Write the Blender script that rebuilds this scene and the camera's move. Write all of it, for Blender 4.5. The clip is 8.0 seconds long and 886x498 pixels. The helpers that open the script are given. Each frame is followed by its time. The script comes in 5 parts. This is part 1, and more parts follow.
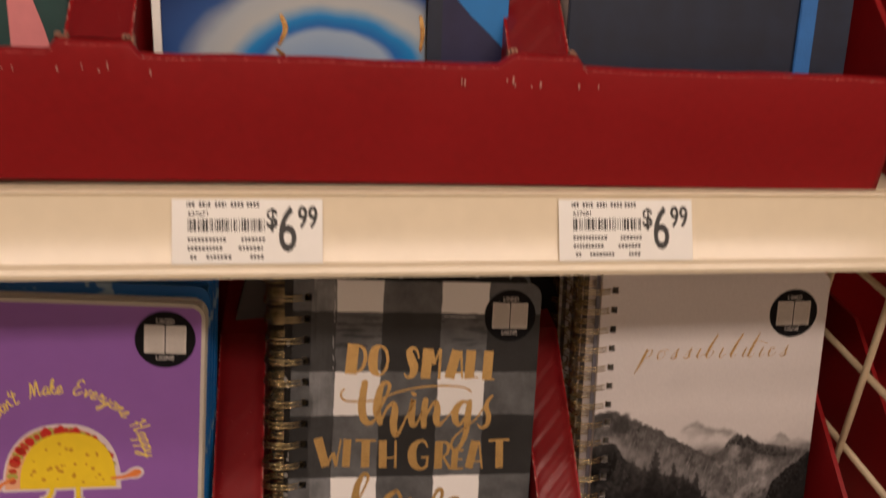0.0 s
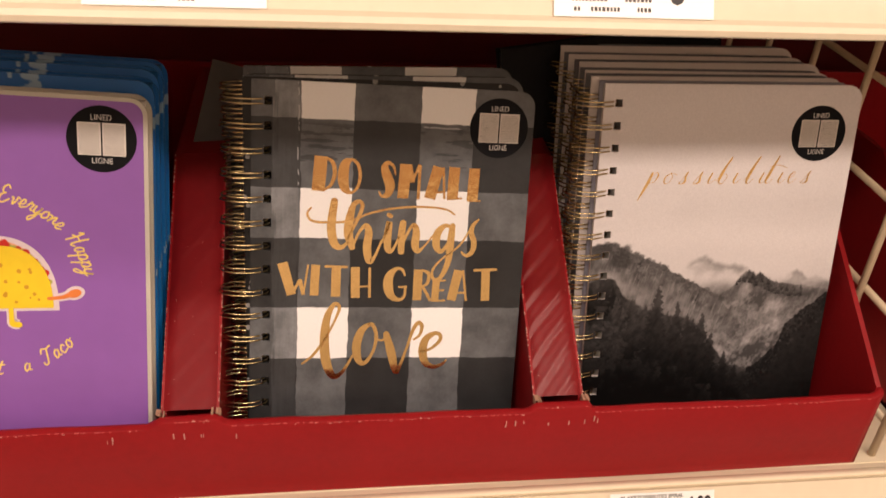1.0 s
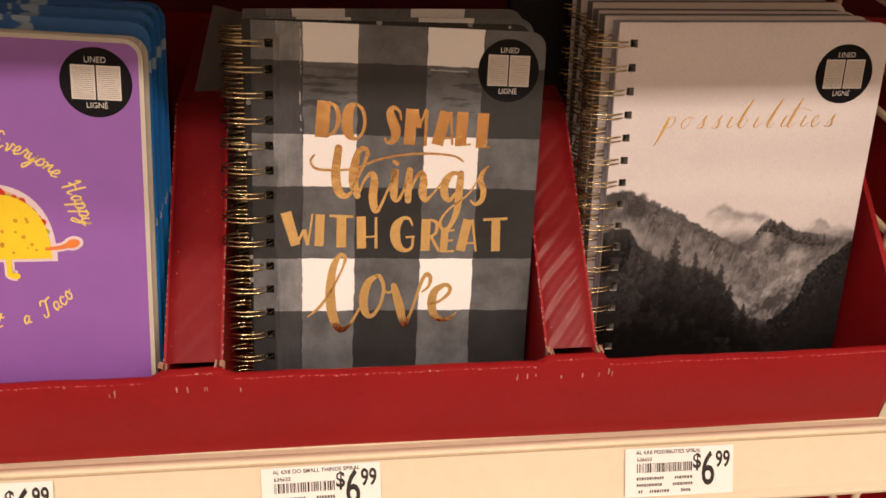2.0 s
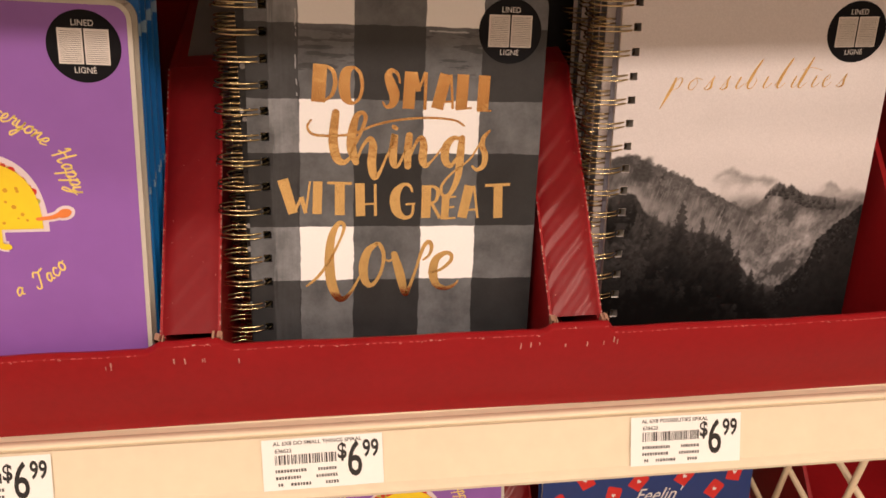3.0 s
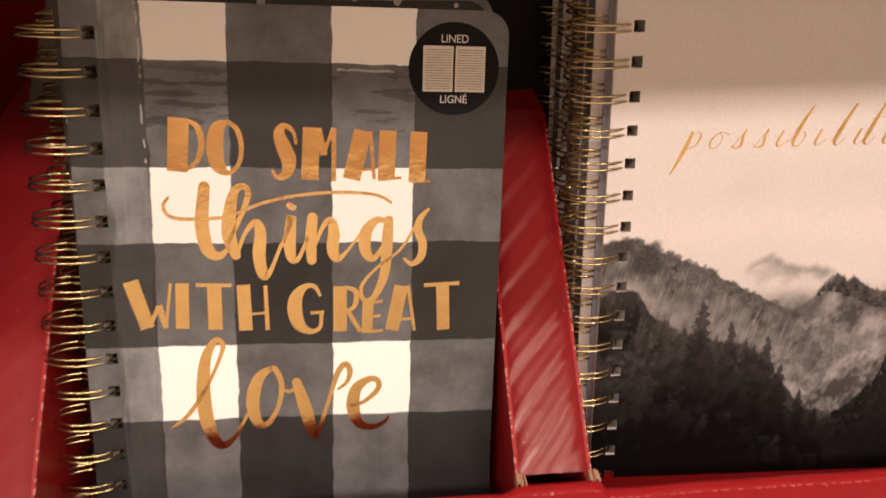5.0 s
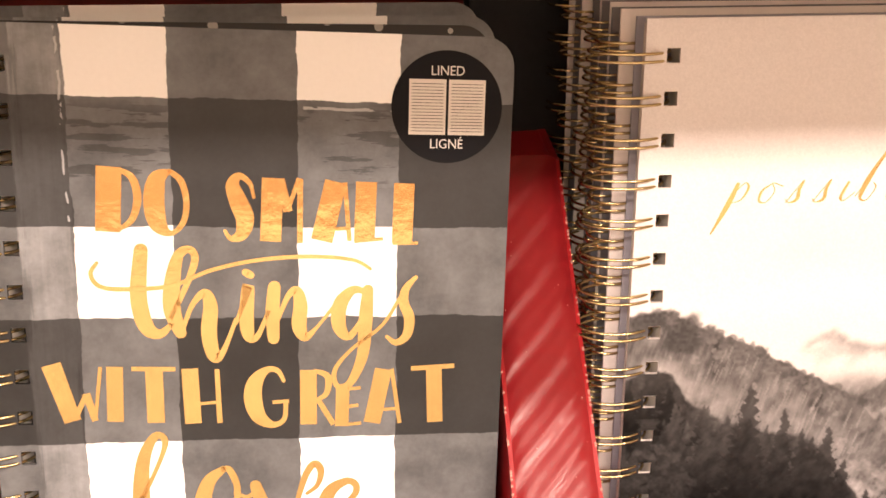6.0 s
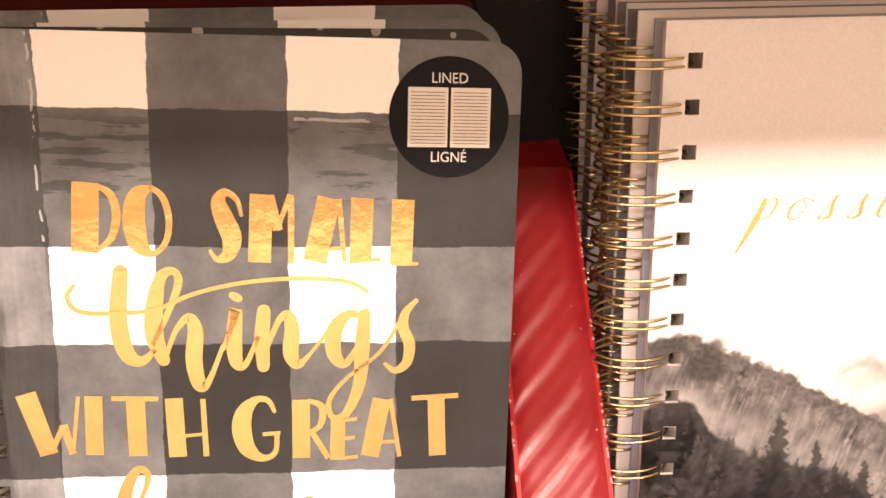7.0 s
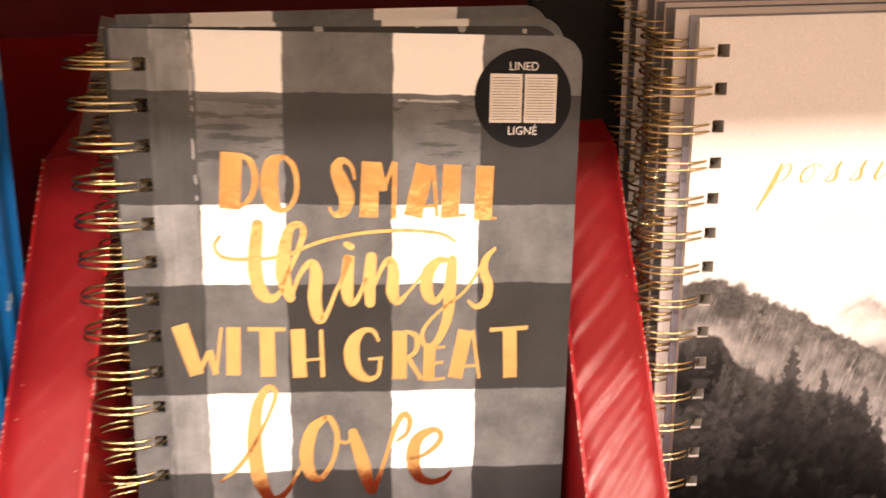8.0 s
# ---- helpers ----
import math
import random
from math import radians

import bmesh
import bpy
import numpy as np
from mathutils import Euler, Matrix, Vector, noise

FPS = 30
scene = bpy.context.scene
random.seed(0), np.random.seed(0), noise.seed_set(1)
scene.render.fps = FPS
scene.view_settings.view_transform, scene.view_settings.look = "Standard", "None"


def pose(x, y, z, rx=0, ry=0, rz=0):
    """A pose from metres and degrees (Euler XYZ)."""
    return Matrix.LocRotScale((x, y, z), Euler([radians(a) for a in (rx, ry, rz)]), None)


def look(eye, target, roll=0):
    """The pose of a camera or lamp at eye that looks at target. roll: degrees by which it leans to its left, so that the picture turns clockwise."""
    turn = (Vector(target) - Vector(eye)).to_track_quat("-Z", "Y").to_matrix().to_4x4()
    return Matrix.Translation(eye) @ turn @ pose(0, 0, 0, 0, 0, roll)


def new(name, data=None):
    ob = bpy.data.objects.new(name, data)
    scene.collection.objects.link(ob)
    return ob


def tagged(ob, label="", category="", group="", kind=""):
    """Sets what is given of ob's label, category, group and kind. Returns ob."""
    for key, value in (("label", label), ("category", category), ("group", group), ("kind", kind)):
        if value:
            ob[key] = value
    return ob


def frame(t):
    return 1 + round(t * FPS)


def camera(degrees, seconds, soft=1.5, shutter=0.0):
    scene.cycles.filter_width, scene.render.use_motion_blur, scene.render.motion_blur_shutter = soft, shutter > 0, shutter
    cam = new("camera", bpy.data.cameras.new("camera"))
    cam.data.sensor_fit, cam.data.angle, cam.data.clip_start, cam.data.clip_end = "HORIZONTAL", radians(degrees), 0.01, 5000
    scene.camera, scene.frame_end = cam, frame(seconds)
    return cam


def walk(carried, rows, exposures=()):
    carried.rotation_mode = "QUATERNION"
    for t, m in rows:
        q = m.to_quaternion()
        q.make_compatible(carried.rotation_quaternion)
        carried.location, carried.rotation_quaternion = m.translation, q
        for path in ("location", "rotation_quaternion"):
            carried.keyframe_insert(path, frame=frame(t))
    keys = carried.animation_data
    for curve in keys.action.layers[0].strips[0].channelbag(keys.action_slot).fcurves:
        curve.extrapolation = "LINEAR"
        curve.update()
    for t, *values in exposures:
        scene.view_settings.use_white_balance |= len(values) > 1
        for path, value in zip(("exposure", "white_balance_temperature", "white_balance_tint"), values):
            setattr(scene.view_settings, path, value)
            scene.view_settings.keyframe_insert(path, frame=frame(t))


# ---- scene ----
cam = camera(54.0, 8.0, soft=1.6, shutter=0.35)
PATH = [
    (0, (0.0367, -0.3177, 0.4191), (0.1085, 0.1225, 0.1932), 3.84),
    (0.5, (0.0472, -0.3046, 0.3667), (0.1230, 0.1215, 0.1162), 4.75),
    (1, (0.0547, -0.2972, 0.3467), (0.1253, 0.1185, 0.0780), 4.41),
    (1.5, (0.0582, -0.2943, 0.3377), (0.1226, 0.1159, 0.0591), 3.95),
    (2.8, (0.0639, -0.2880, 0.3211), (0.1206, 0.1144, 0.0298), 2.58),
    (3, (0.0633, -0.2857, 0.3229), (0.1207, 0.1127, 0.0264), 2.72),
    (3.5, (0.0658, -0.2839, 0.3210), (0.1222, 0.1126, 0.0217), 2.69),
    (4, (0.0759, -0.2530, 0.3108), (0.1291, 0.1449, 0.0127), 2.47),
    (4.5, (0.0919, -0.2112, 0.2949), (0.1443, 0.1913, 0.0030), 2.30),
    (5, (0.1095, -0.1720, 0.2758), (0.1613, 0.2389, -0.0045), 1.89),
    (5.2, (0.1128, -0.1591, 0.2721), (0.1646, 0.2547, -0.0038), 1.83),
    (6.3, (0.1255, -0.1142, 0.2510), (0.1641, 0.3096, -0.0115), 1.09),
    (6.5, (0.1272, -0.1098, 0.2493), (0.1636, 0.3143, -0.0131), 0.90),
    (7, (0.1284, -0.1064, 0.2503), (0.1603, 0.3186, -0.0110), 0.57),
    (7.5, (0.1272, -0.1133, 0.2528), (0.1555, 0.3099, -0.0119), 0.15),
    (8, (0.1054, -0.1530, 0.2674), (0.1307, 0.2698, 0.0016), -0.13),
]
walk(cam, [(t, look(eye, target, roll)) for t, eye, target, roll in PATH],
     [(0.0, -0.98), (0.5, -0.82), (1.0, -0.16), (1.5, -0.15), (3.0, -0.12), (3.5, -0.16), (4.0, -0.22), (4.5, -0.5), (5.0, 0.15), (5.2, 0.3), (6.3, 1.25), (7.0, 1.27), (8.0, 1.19)])

# ---- world and light: a store aisle under ceiling strips ----
world = bpy.data.worlds.new("world")
scene.world = world
world.use_nodes = True
world.node_tree.nodes["Background"].inputs[0].default_value = (1.0, 0.86, 0.72, 1)
world.node_tree.nodes["Background"].inputs[1].default_value = 0.05


def strip_light(name, eye, target, long, wide, watts, colour=(1.0, 0.79, 0.665)):
    d = bpy.data.lights.new(name, "AREA")
    d.shape, d.size, d.size_y, d.energy, d.color = "RECTANGLE", long, wide, watts, colour
    ob = new(name, d)
    ob.matrix_world = look(eye, target)
    return tagged(ob, "long warm white fluorescent strip on the store ceiling", "ceiling light")


strip_light("ceiling_strip_light", (0.30, -0.95, 2.20), (0.30, -0.945, 0.0), 3.6, 0.16, 28)
strip_light("ceiling_strip_light", (0.25, -1.90, 1.98), (0.25, -1.88, 0.0), 3.6, 0.30, 104)

# ---- materials ----
def mat(name, base, rough=0.5, metal=0.0, grain=0.0, scale=200.0, bump=0.0, vary=0.12, coat=0.0, spec=0.5):
    """A surface with colour variation at two scales and fine relief."""
    m = bpy.data.materials.new(name)
    m.use_nodes = True
    nt = m.node_tree
    b = nt.nodes["Principled BSDF"]
    b.inputs["Roughness"].default_value, b.inputs["Metallic"].default_value = rough, metal
    b.inputs["Coat Weight"].default_value, b.inputs["Coat Roughness"].default_value = coat, 0.15
    b.inputs["Specular IOR Level"].default_value = spec
    tc = nt.nodes.new("ShaderNodeTexCoord")
    big, fine = nt.nodes.new("ShaderNodeTexNoise"), nt.nodes.new("ShaderNodeTexNoise")
    big.inputs["Scale"].default_value, fine.inputs["Scale"].default_value = scale * 0.08, scale
    big.inputs["Detail"].default_value = fine.inputs["Detail"].default_value = 4
    for n in (big, fine):
        nt.links.new(tc.outputs["Object"], n.inputs["Vector"])
    add = nt.nodes.new("ShaderNodeMath")
    add.operation = "ADD"
    nt.links.new(big.outputs["Fac"], add.inputs[0])
    nt.links.new(fine.outputs["Fac"], add.inputs[1])
    ramp = nt.nodes.new("ShaderNodeMapRange")
    ramp.inputs["From Min"].default_value, ramp.inputs["From Max"].default_value = 0.6, 1.4
    ramp.inputs["To Min"].default_value, ramp.inputs["To Max"].default_value = 1 - vary, 1 + vary
    nt.links.new(add.outputs[0], ramp.inputs["Value"])
    mul = nt.nodes.new("ShaderNodeVectorMath")
    mul.operation = "SCALE"
    mul.inputs[0].default_value = base
    nt.links.new(ramp.outputs[0], mul.inputs["Scale"])
    nt.links.new(mul.outputs[0], b.inputs["Base Color"])
    rr = nt.nodes.new("ShaderNodeMapRange")
    rr.inputs["To Min"].default_value, rr.inputs["To Max"].default_value = max(rough - 0.08, 0.02), rough + 0.08
    nt.links.new(big.outputs["Fac"], rr.inputs["Value"])
    nt.links.new(rr.outputs[0], b.inputs["Roughness"])
    if bump:
        bp = nt.nodes.new("ShaderNodeBump")
        bp.inputs["Strength"].default_value, bp.inputs["Distance"].default_value = bump, 0.0006
        nt.links.new(fine.outputs["Fac"], bp.inputs["Height"])
        nt.links.new(bp.outputs[0], b.inputs["Normal"])
    return m


class Expr:
    """Small arithmetic on shader sockets."""

    def __init__(self, nt):
        self.nt = nt

    def op(self, kind, a, b=0.0, c=0.0):
        n = self.nt.nodes.new("ShaderNodeMath")
        n.operation = kind
        for i, v in enumerate((a, b, c)):
            if isinstance(v, (int, float)):
                n.inputs[i].default_value = v
            else:
                self.nt.links.new(v, n.inputs[i])
        return n.outputs[0]

    def noise(self, vec, scale, detail=3.0, rough=0.5):
        n = self.nt.nodes.new("ShaderNodeTexNoise")
        n.inputs["Scale"].default_value, n.inputs["Detail"].default_value, n.inputs["Roughness"].default_value = scale, detail, rough
        self.nt.links.new(vec, n.inputs["Vector"])
        return n.outputs["Fac"]

    def stretch(self, vec, sx, sy, sz):
        n = self.nt.nodes.new("ShaderNodeVectorMath")
        n.operation = "MULTIPLY"
        self.nt.links.new(vec, n.inputs[0])
        n.inputs[1].default_value = (sx, sy, sz)
        return n.outputs[0]

    def band(self, x, lo, hi, soft=0.00012):
        """1 between lo and hi."""
        a = self.op("SMOOTH_MAX", self.op("MULTIPLY", self.op("SUBTRACT", x, lo), 1 / soft), 0.0, 0.01)
        b = self.op("MULTIPLY", self.op("SUBTRACT", hi, x), 1 / soft)
        n = self.op("MINIMUM", a, b)
        return self.op("MINIMUM", self.op("MAXIMUM", n, 0.0), 1.0)

    def mix(self, f, a, b):
        n = self.nt.nodes.new("ShaderNodeMix")
        n.data_type = "RGBA"
        self.nt.links.new(f, n.inputs[0])
        for i, v in ((6, a), (7, b)):
            if isinstance(v, tuple):
                n.inputs[i].default_value = (*v, 1)
            else:
                self.nt.links.new(v, n.inputs[i])
        return n.outputs[2]

    def grey(self, v):
        n = self.nt.nodes.new("ShaderNodeCombineColor")
        for i in range(3):
            self.nt.links.new(v, n.inputs[i])
        return n.outputs[0]


def art_mat(name, rough=0.42):
    m = bpy.data.materials.new(name)
    m.use_nodes = True
    nt = m.node_tree
    b = nt.nodes["Principled BSDF"]
    b.inputs["Roughness"].default_value, b.inputs["Specular IOR Level"].default_value = rough, 0.32
    tc = nt.nodes.new("ShaderNodeTexCoord")
    sep = nt.nodes.new("ShaderNodeSeparateXYZ")
    nt.links.new(tc.outputs["Object"], sep.inputs[0])
    return m, nt, b, Expr(nt), tc.outputs["Object"], sep.outputs[0], sep.outputs[2]


BOOK_H = 0.203
BOOK_W = 0.1388


def plaid_material():
    m, nt, b, e, vec, x, z = art_mat("plaid_print", 0.40)
    v = e.op("SUBTRACT", BOOK_H, z)
    # ragged brush edges: fine waver, plus slow waver
    jx = e.op("MULTIPLY", e.op("SUBTRACT", e.noise(e.stretch(vec, 0.3, 1, 1), 300, 4, 0.65), 0.5), 0.0013)
    jx = e.op("ADD", jx, e.op("MULTIPLY", e.op("SUBTRACT", e.noise(vec, 60, 2), 0.5), 0.0022))
    jz = e.op("MULTIPLY", e.op("SUBTRACT", e.noise(e.stretch(vec, 1, 1, 0.3), 260, 4, 0.65), 0.5), 0.0013)
    jz = e.op("ADD", jz, e.op("MULTIPLY", e.op("SUBTRACT", e.noise(vec, 45, 2), 0.5), 0.0022))
    X, V = e.op("ADD", x, jx), e.op("ADD", v, jz)
    col = e.op("MAXIMUM", e.band(X, 0.0235, 0.0490), e.band(X, 0.0815, 0.1085))
    row = e.op("MAXIMUM", e.band(V, -0.01, 0.0177), e.band(V, 0.0512, 0.0766))
    row = e.op("MAXIMUM", row, e.band(V, 0.1122, 0.1397))
    row = e.op("MAXIMUM", row, e.band(V, 0.1755, 0.22))
    # a thin bare line where two brush strokes failed to meet
    gap = e.op("MULTIPLY", e.band(X, 0.0220, 0.0227), e.band(V, -0.01, 0.050))
    gap = e.op("MULTIPLY", gap, e.op("GREATER_THAN", e.noise(e.stretch(vec, 1, 1, 0.5), 260, 3), 0.51))
    gap2 = e.op("MULTIPLY", e.band(V, 0.0192, 0.0201), e.band(X, 0.083, 0.107))
    gap2 = e.op("MULTIPLY", gap2, e.op("GREATER_THAN", e.noise(e.stretch(vec, 0.5, 1, 1), 300, 3), 0.47))
    gap = e.op("MAXIMUM", gap, gap2)
    # watercolour pooling
    wash = e.noise(vec, 55, 6, 0.62)
    fine = e.noise(vec, 700, 3, 0.6)
    streak = e.noise(e.stretch(vec, 0.22, 1, 1.6), 190, 5, 0.65)
    pool = e.band(wash, 0.36, 5.0, 0.30)
    one = e.op("MULTIPLY", 0.118, e.op("ADD", 0.50, e.op("ADD", e.op("MULTIPLY", pool, 0.62), e.op("MULTIPLY", fine, 0.35))))
    deep = e.op("MULTIPLY", 0.026, e.op("ADD", 0.60, e.op("ADD", e.op("MULTIPLY", pool, 0.40), e.op("MULTIPLY", fine, 0.35))))
    # dry streaks across the first dark band over the pale columns
    sb = e.op("MULTIPLY", e.band(V, 0.0175, 0.042, 0.004), e.op("MAXIMUM", col, e.band(X, 0.009, 0.0235)))
    cut = e.op("MULTIPLY", sb, e.band(streak, 0.52, 1.2, 0.03))
    one = e.op("MULTIPLY", one, e.op("SUBTRACT", 1.0, e.op("MULTIPLY", cut, 0.50)))
    either = e.op("MAXIMUM", col, row)
    # left margin column is a half-strength wash
    upright = e.noise(e.stretch(vec, 1.6, 1, 0.10), 330, 4, 0.6)
    edge = e.op("MULTIPLY", e.band(e.op("ADD", X, e.op("MULTIPLY", e.op("SUBTRACT", upright, 0.5), 0.010)), 0.0105, 0.0240, 0.0012), e.op("ADD", 0.25, e.op("MULTIPLY", upright, 1.1)))
    tone = e.op("ADD", e.op("MULTIPLY", either, one), e.op("MULTIPLY", e.op("SUBTRACT", 1.0, either), deep))
    tone = e.op("MULTIPLY", tone, e.op("ADD", 1.0, e.op("MULTIPLY", e.op("MULTIPLY", edge, e.op("SUBTRACT", 1.0, col)), 1.0)))
    white = e.op("MAXIMUM", e.op("MULTIPLY", col, row), e.op("MULTIPLY", gap, 0.34))
    tone = e.op("ADD", e.op("MULTIPLY", white, e.op("ADD", 0.82, e.op("MULTIPLY", fine, 0.06))), e.op("MULTIPLY", e.op("SUBTRACT", 1.0, white), tone))
    ink = e.op("SUBTRACT", 1.0, white)
    cc = nt.nodes.new("ShaderNodeCombineColor")
    for i, k in enumerate((-0.05, 0.0, 0.07)):
        nt.links.new(e.op("MULTIPLY", tone, e.op("ADD", 1.0, e.op("MULTIPLY", ink, k))), cc.inputs[i])
    nt.links.new(cc.outputs[0], b.inputs["Base Color"])
    return m


def dots_material():
    m, nt, b, e, vec, x, z = art_mat("polka_dot_card", 0.45)
    vo = nt.nodes.new("ShaderNodeTexVoronoi")
    vo.inputs["Scale"].default_value, vo.inputs["Randomness"].default_value = 160, 0.6
    nt.links.new(e.stretch(vec, 1, 0.001, 1), vo.inputs["Vector"])
    d = e.op("LESS_THAN", vo.outputs["Distance"], 0.22)
    nt.links.new(e.mix(d, (0.016, 0.015, 0.015), (0.35, 0.34, 0.33)), b.inputs["Base Color"])
    return m


def cloud_material():
    m, nt, b, e, vec, x, z = art_mat("blue_cloud_print", 0.35)
    n = e.noise(e.stretch(vec, 0.7, 0.001, 1.2), 42, 4, 0.55)
    up = e.op("MULTIPLY", e.op("SUBTRACT", z, 0.12), 0.9)
    f = e.op("MULTIPLY", e.band(e.op("ADD", n, up), 0.635, 9.0, 0.015), e.band(z, 0.08, 0.3, 0.02))
    shade = e.op("MULTIPLY", e.op("SUBTRACT", z, 0.02), 4.5)
    sky = e.mix(e.op("MINIMUM", e.op("MAXIMUM", shade, 0.0), 1.0), (0.004, 0.17, 0.48), (0.012, 0.095, 0.33))
    nt.links.new(e.mix(f, sky, (0.26, 0.38, 0.50)), b.inputs["Base Color"])
    return m


def swirl_material():
    """Nested soft arcs in blue and white."""
    m, nt, b, e, vec, x, z = art_mat("blue_swirl_print", 0.3)
    wob = e.op("MULTIPLY", e.op("SUBTRACT", e.noise(vec, 26, 3), 0.5), 0.42)
    dx, dz = e.op("MULTIPLY", e.op("SUBTRACT", x, 0.066), 1 / 0.033), e.op("MULTIPLY", e.op("SUBTRACT", z, 0.035), 1 / 0.0203)
    d = e.op("ADD", e.op("SQRT", e.op("ADD", e.op("MULTIPLY", dx, dx), e.op("MULTIPLY", dz, dz))), wob)
    ramp = nt.nodes.new("ShaderNodeValToRGB")
    cr = ramp.color_ramp
    while len(cr.elements) < 9:
        cr.elements.new(0.5)
    for el, (p, c) in zip(cr.elements, ((0.0, (0.20, 0.34, 0.58)), (0.32, (0.34, 0.46, 0.62)), (0.37, (0.012, 0.14, 0.48)), (0.44, (0.012, 0.24, 0.62)), (0.48, (0.20, 0.36, 0.56)),
                                        (0.54, (0.46, 0.50, 0.52)), (0.66, (0.40, 0.46, 0.52)), (0.78, (0.02, 0.08, 0.28)), (1.0, (0.006, 0.03, 0.14)))):
        el.position, el.color = p, (*c, 1)
    nt.links.new(e.op("MULTIPLY", d, 0.42), ramp.inputs[0])
    nt.links.new(ramp.outputs[0], b.inputs["Base Color"])
    return m


def corrugated_red(name, relief, rough, coat):
    """Red printed card over flutes that show through on the slant."""
    m = mat(name, (0.185, 0.007, 0.010), rough, vary=0.08, scale=300, coat=coat, spec=0.18 + coat)
    nt = m.node_tree
    b = nt.nodes["Principled BSDF"]
    tc = nt.nodes.new("ShaderNodeTexCoord")
    e = Expr(nt)
    sep = nt.nodes.new("ShaderNodeSeparateXYZ")
    nt.links.new(tc.outputs["Object"], sep.inputs[0])
    s = e.op("ADD", e.op("MULTIPLY", sep.outputs[0], -0.80), e.op("MULTIPLY", sep.outputs[1], 0.85))
    s = e.op("ADD", s, e.op("MULTIPLY", e.noise(tc.outputs["Object"], 30, 2), 0.005))
    wave = e.op("SINE", e.op("MULTIPLY", s, 2 * math.pi / 0.0108))
    wave = e.op("ADD", wave, e.op("MULTIPLY", e.op("SINE", e.op("MULTIPLY", s, 4 * math.pi / 0.0108)), 0.35))
    wave = e.op("MULTIPLY", wave, e.op("ADD", 0.35, e.op("MULTIPLY", e.noise(tc.outputs["Object"], 45, 2), 1.3)))
    h = e.op("ADD", e.op("MULTIPLY", wave, relief), e.op("MULTIPLY", e.noise(tc.outputs["Object"], 190, 4), 0.55))
    bp = nt.nodes.new("ShaderNodeBump")
    bp.inputs["Strength"].default_value, bp.inputs["Distance"].default_value = 0.8, 0.00022
    nt.links.new(h, bp.inputs["Height"])
    nt.links.new(bp.outputs[0], b.inputs["Normal"])
    nt.links.new(bp.outputs[0], b.inputs["Coat Normal"])
    return m


RED = mat("red_printed_card", (0.255, 0.008, 0.011), 0.36, vary=0.09, scale=260, bump=0.10, coat=0.04, spec=0.22)
RED_FLUTE, RED_FLAT_FLUTE = corrugated_red("red_fluted_card", 1.3, 0.34, 0.20), corrugated_red("red_faintly_fluted_card", 0.25, 0.42, 0.0)
RED_PANEL = mat("red_back_panel", (0.16, 0.008, 0.011), 0.5, vary=0.10, scale=80, bump=0.05)
SCUFF = mat("bare_card_scuff", (0.52, 0.27, 0.23), 0.8, vary=0.2)
# paler red that paints the highlight on the lip's fold
FOLD_HIGHLIGHT = mat("fold_highlight_red", (0.48, 0.09, 0.085), 0.5, vary=0.25, scale=900)
CARD_EDGE = mat("raw_card_edge", (0.40, 0.22, 0.15), 0.85, vary=0.2, bump=0.3)
ALMOND = mat("almond_shelf_enamel", (0.76, 0.67, 0.50), 0.22, vary=0.04, scale=120, bump=0.04, coat=0.5)
WIRE_CREAM = mat("cream_coated_wire", (0.62, 0.50, 0.34), 0.38, vary=0.08)
TAG = mat("white_label_paper", (0.86, 0.87, 0.85), 0.35, vary=0.02, coat=0.3)
INK = mat("black_ink", (0.012, 0.012, 0.012), 0.45, vary=0.1)
INK_SOFT = mat("grey_ink", (0.05, 0.05, 0.05), 0.5, vary=0.1)
PAPER = mat("page_paper", (0.72, 0.69, 0.64), 0.8, vary=0.06, scale=900)
LILAC_PAPER = mat("tinted_end_paper", (0.30, 0.30, 0.36), 0.7, vary=0.06)
PALE = mat("pale_fog_print", (0.68, 0.63, 0.62), 0.42, vary=0.05, scale=60)
CHARCOAL = mat("charcoal_card", (0.010, 0.010, 0.011), 0.6, vary=0.2, scale=300, spec=0.15)
STICKER = mat("charcoal_sticker", (0.008, 0.008, 0.010), 0.5, vary=0.1, spec=0.08)
# darker grey backs for rear copies, with the stack's shade in the colour
SHADED_BACK = mat("shaded_back_card", (0.15, 0.148, 0.165), 0.6, vary=0.12)
DIM_CARD = mat("dull_grey_card", (0.075, 0.062, 0.058), 0.6, vary=0.15, scale=120)
BLUE_EDGE = mat("blue_page_edge", (0.008, 0.12, 0.33), 0.5, vary=0.12, scale=500)
PEACH = mat("peach_print", (0.80, 0.42, 0.24), 0.45, vary=0.06)
LEAF = mat("olive_print", (0.42, 0.40, 0.08), 0.45, vary=0.15)
DUSK = mat("dusky_navy_cover", (0.016, 0.018, 0.075), 0.4, vary=0.3, scale=70)
AZURE = mat("azure_print", (0.012, 0.20, 0.58), 0.4, vary=0.12, scale=60)
STICKER_PAGE = mat("sticker_page_white", (0.66, 0.62, 0.58), 0.4, vary=0.03)
WHITE_INK = mat("white_ink", (0.68, 0.66, 0.64), 0.4, vary=0.03)
GOLD_WIRE = mat("gold_wire", (0.56, 0.46, 0.26), 0.20, metal=1.0, vary=0.12, scale=900)
GOLD_FOIL = mat("gold_foil", (0.95, 0.67, 0.295), 0.15, metal=1.0, vary=0.10, scale=150, bump=0.26)
PURPLE = mat("purple_print", (0.262, 0.108, 0.42), 0.40, vary=0.06, scale=70)
CREAM_EDGE = mat("cream_cover_edge", (0.52, 0.49, 0.42), 0.5, vary=0.06)
YELLOW = mat("yellow_print", (0.85, 0.62, 0.02), 0.45, vary=0.05)
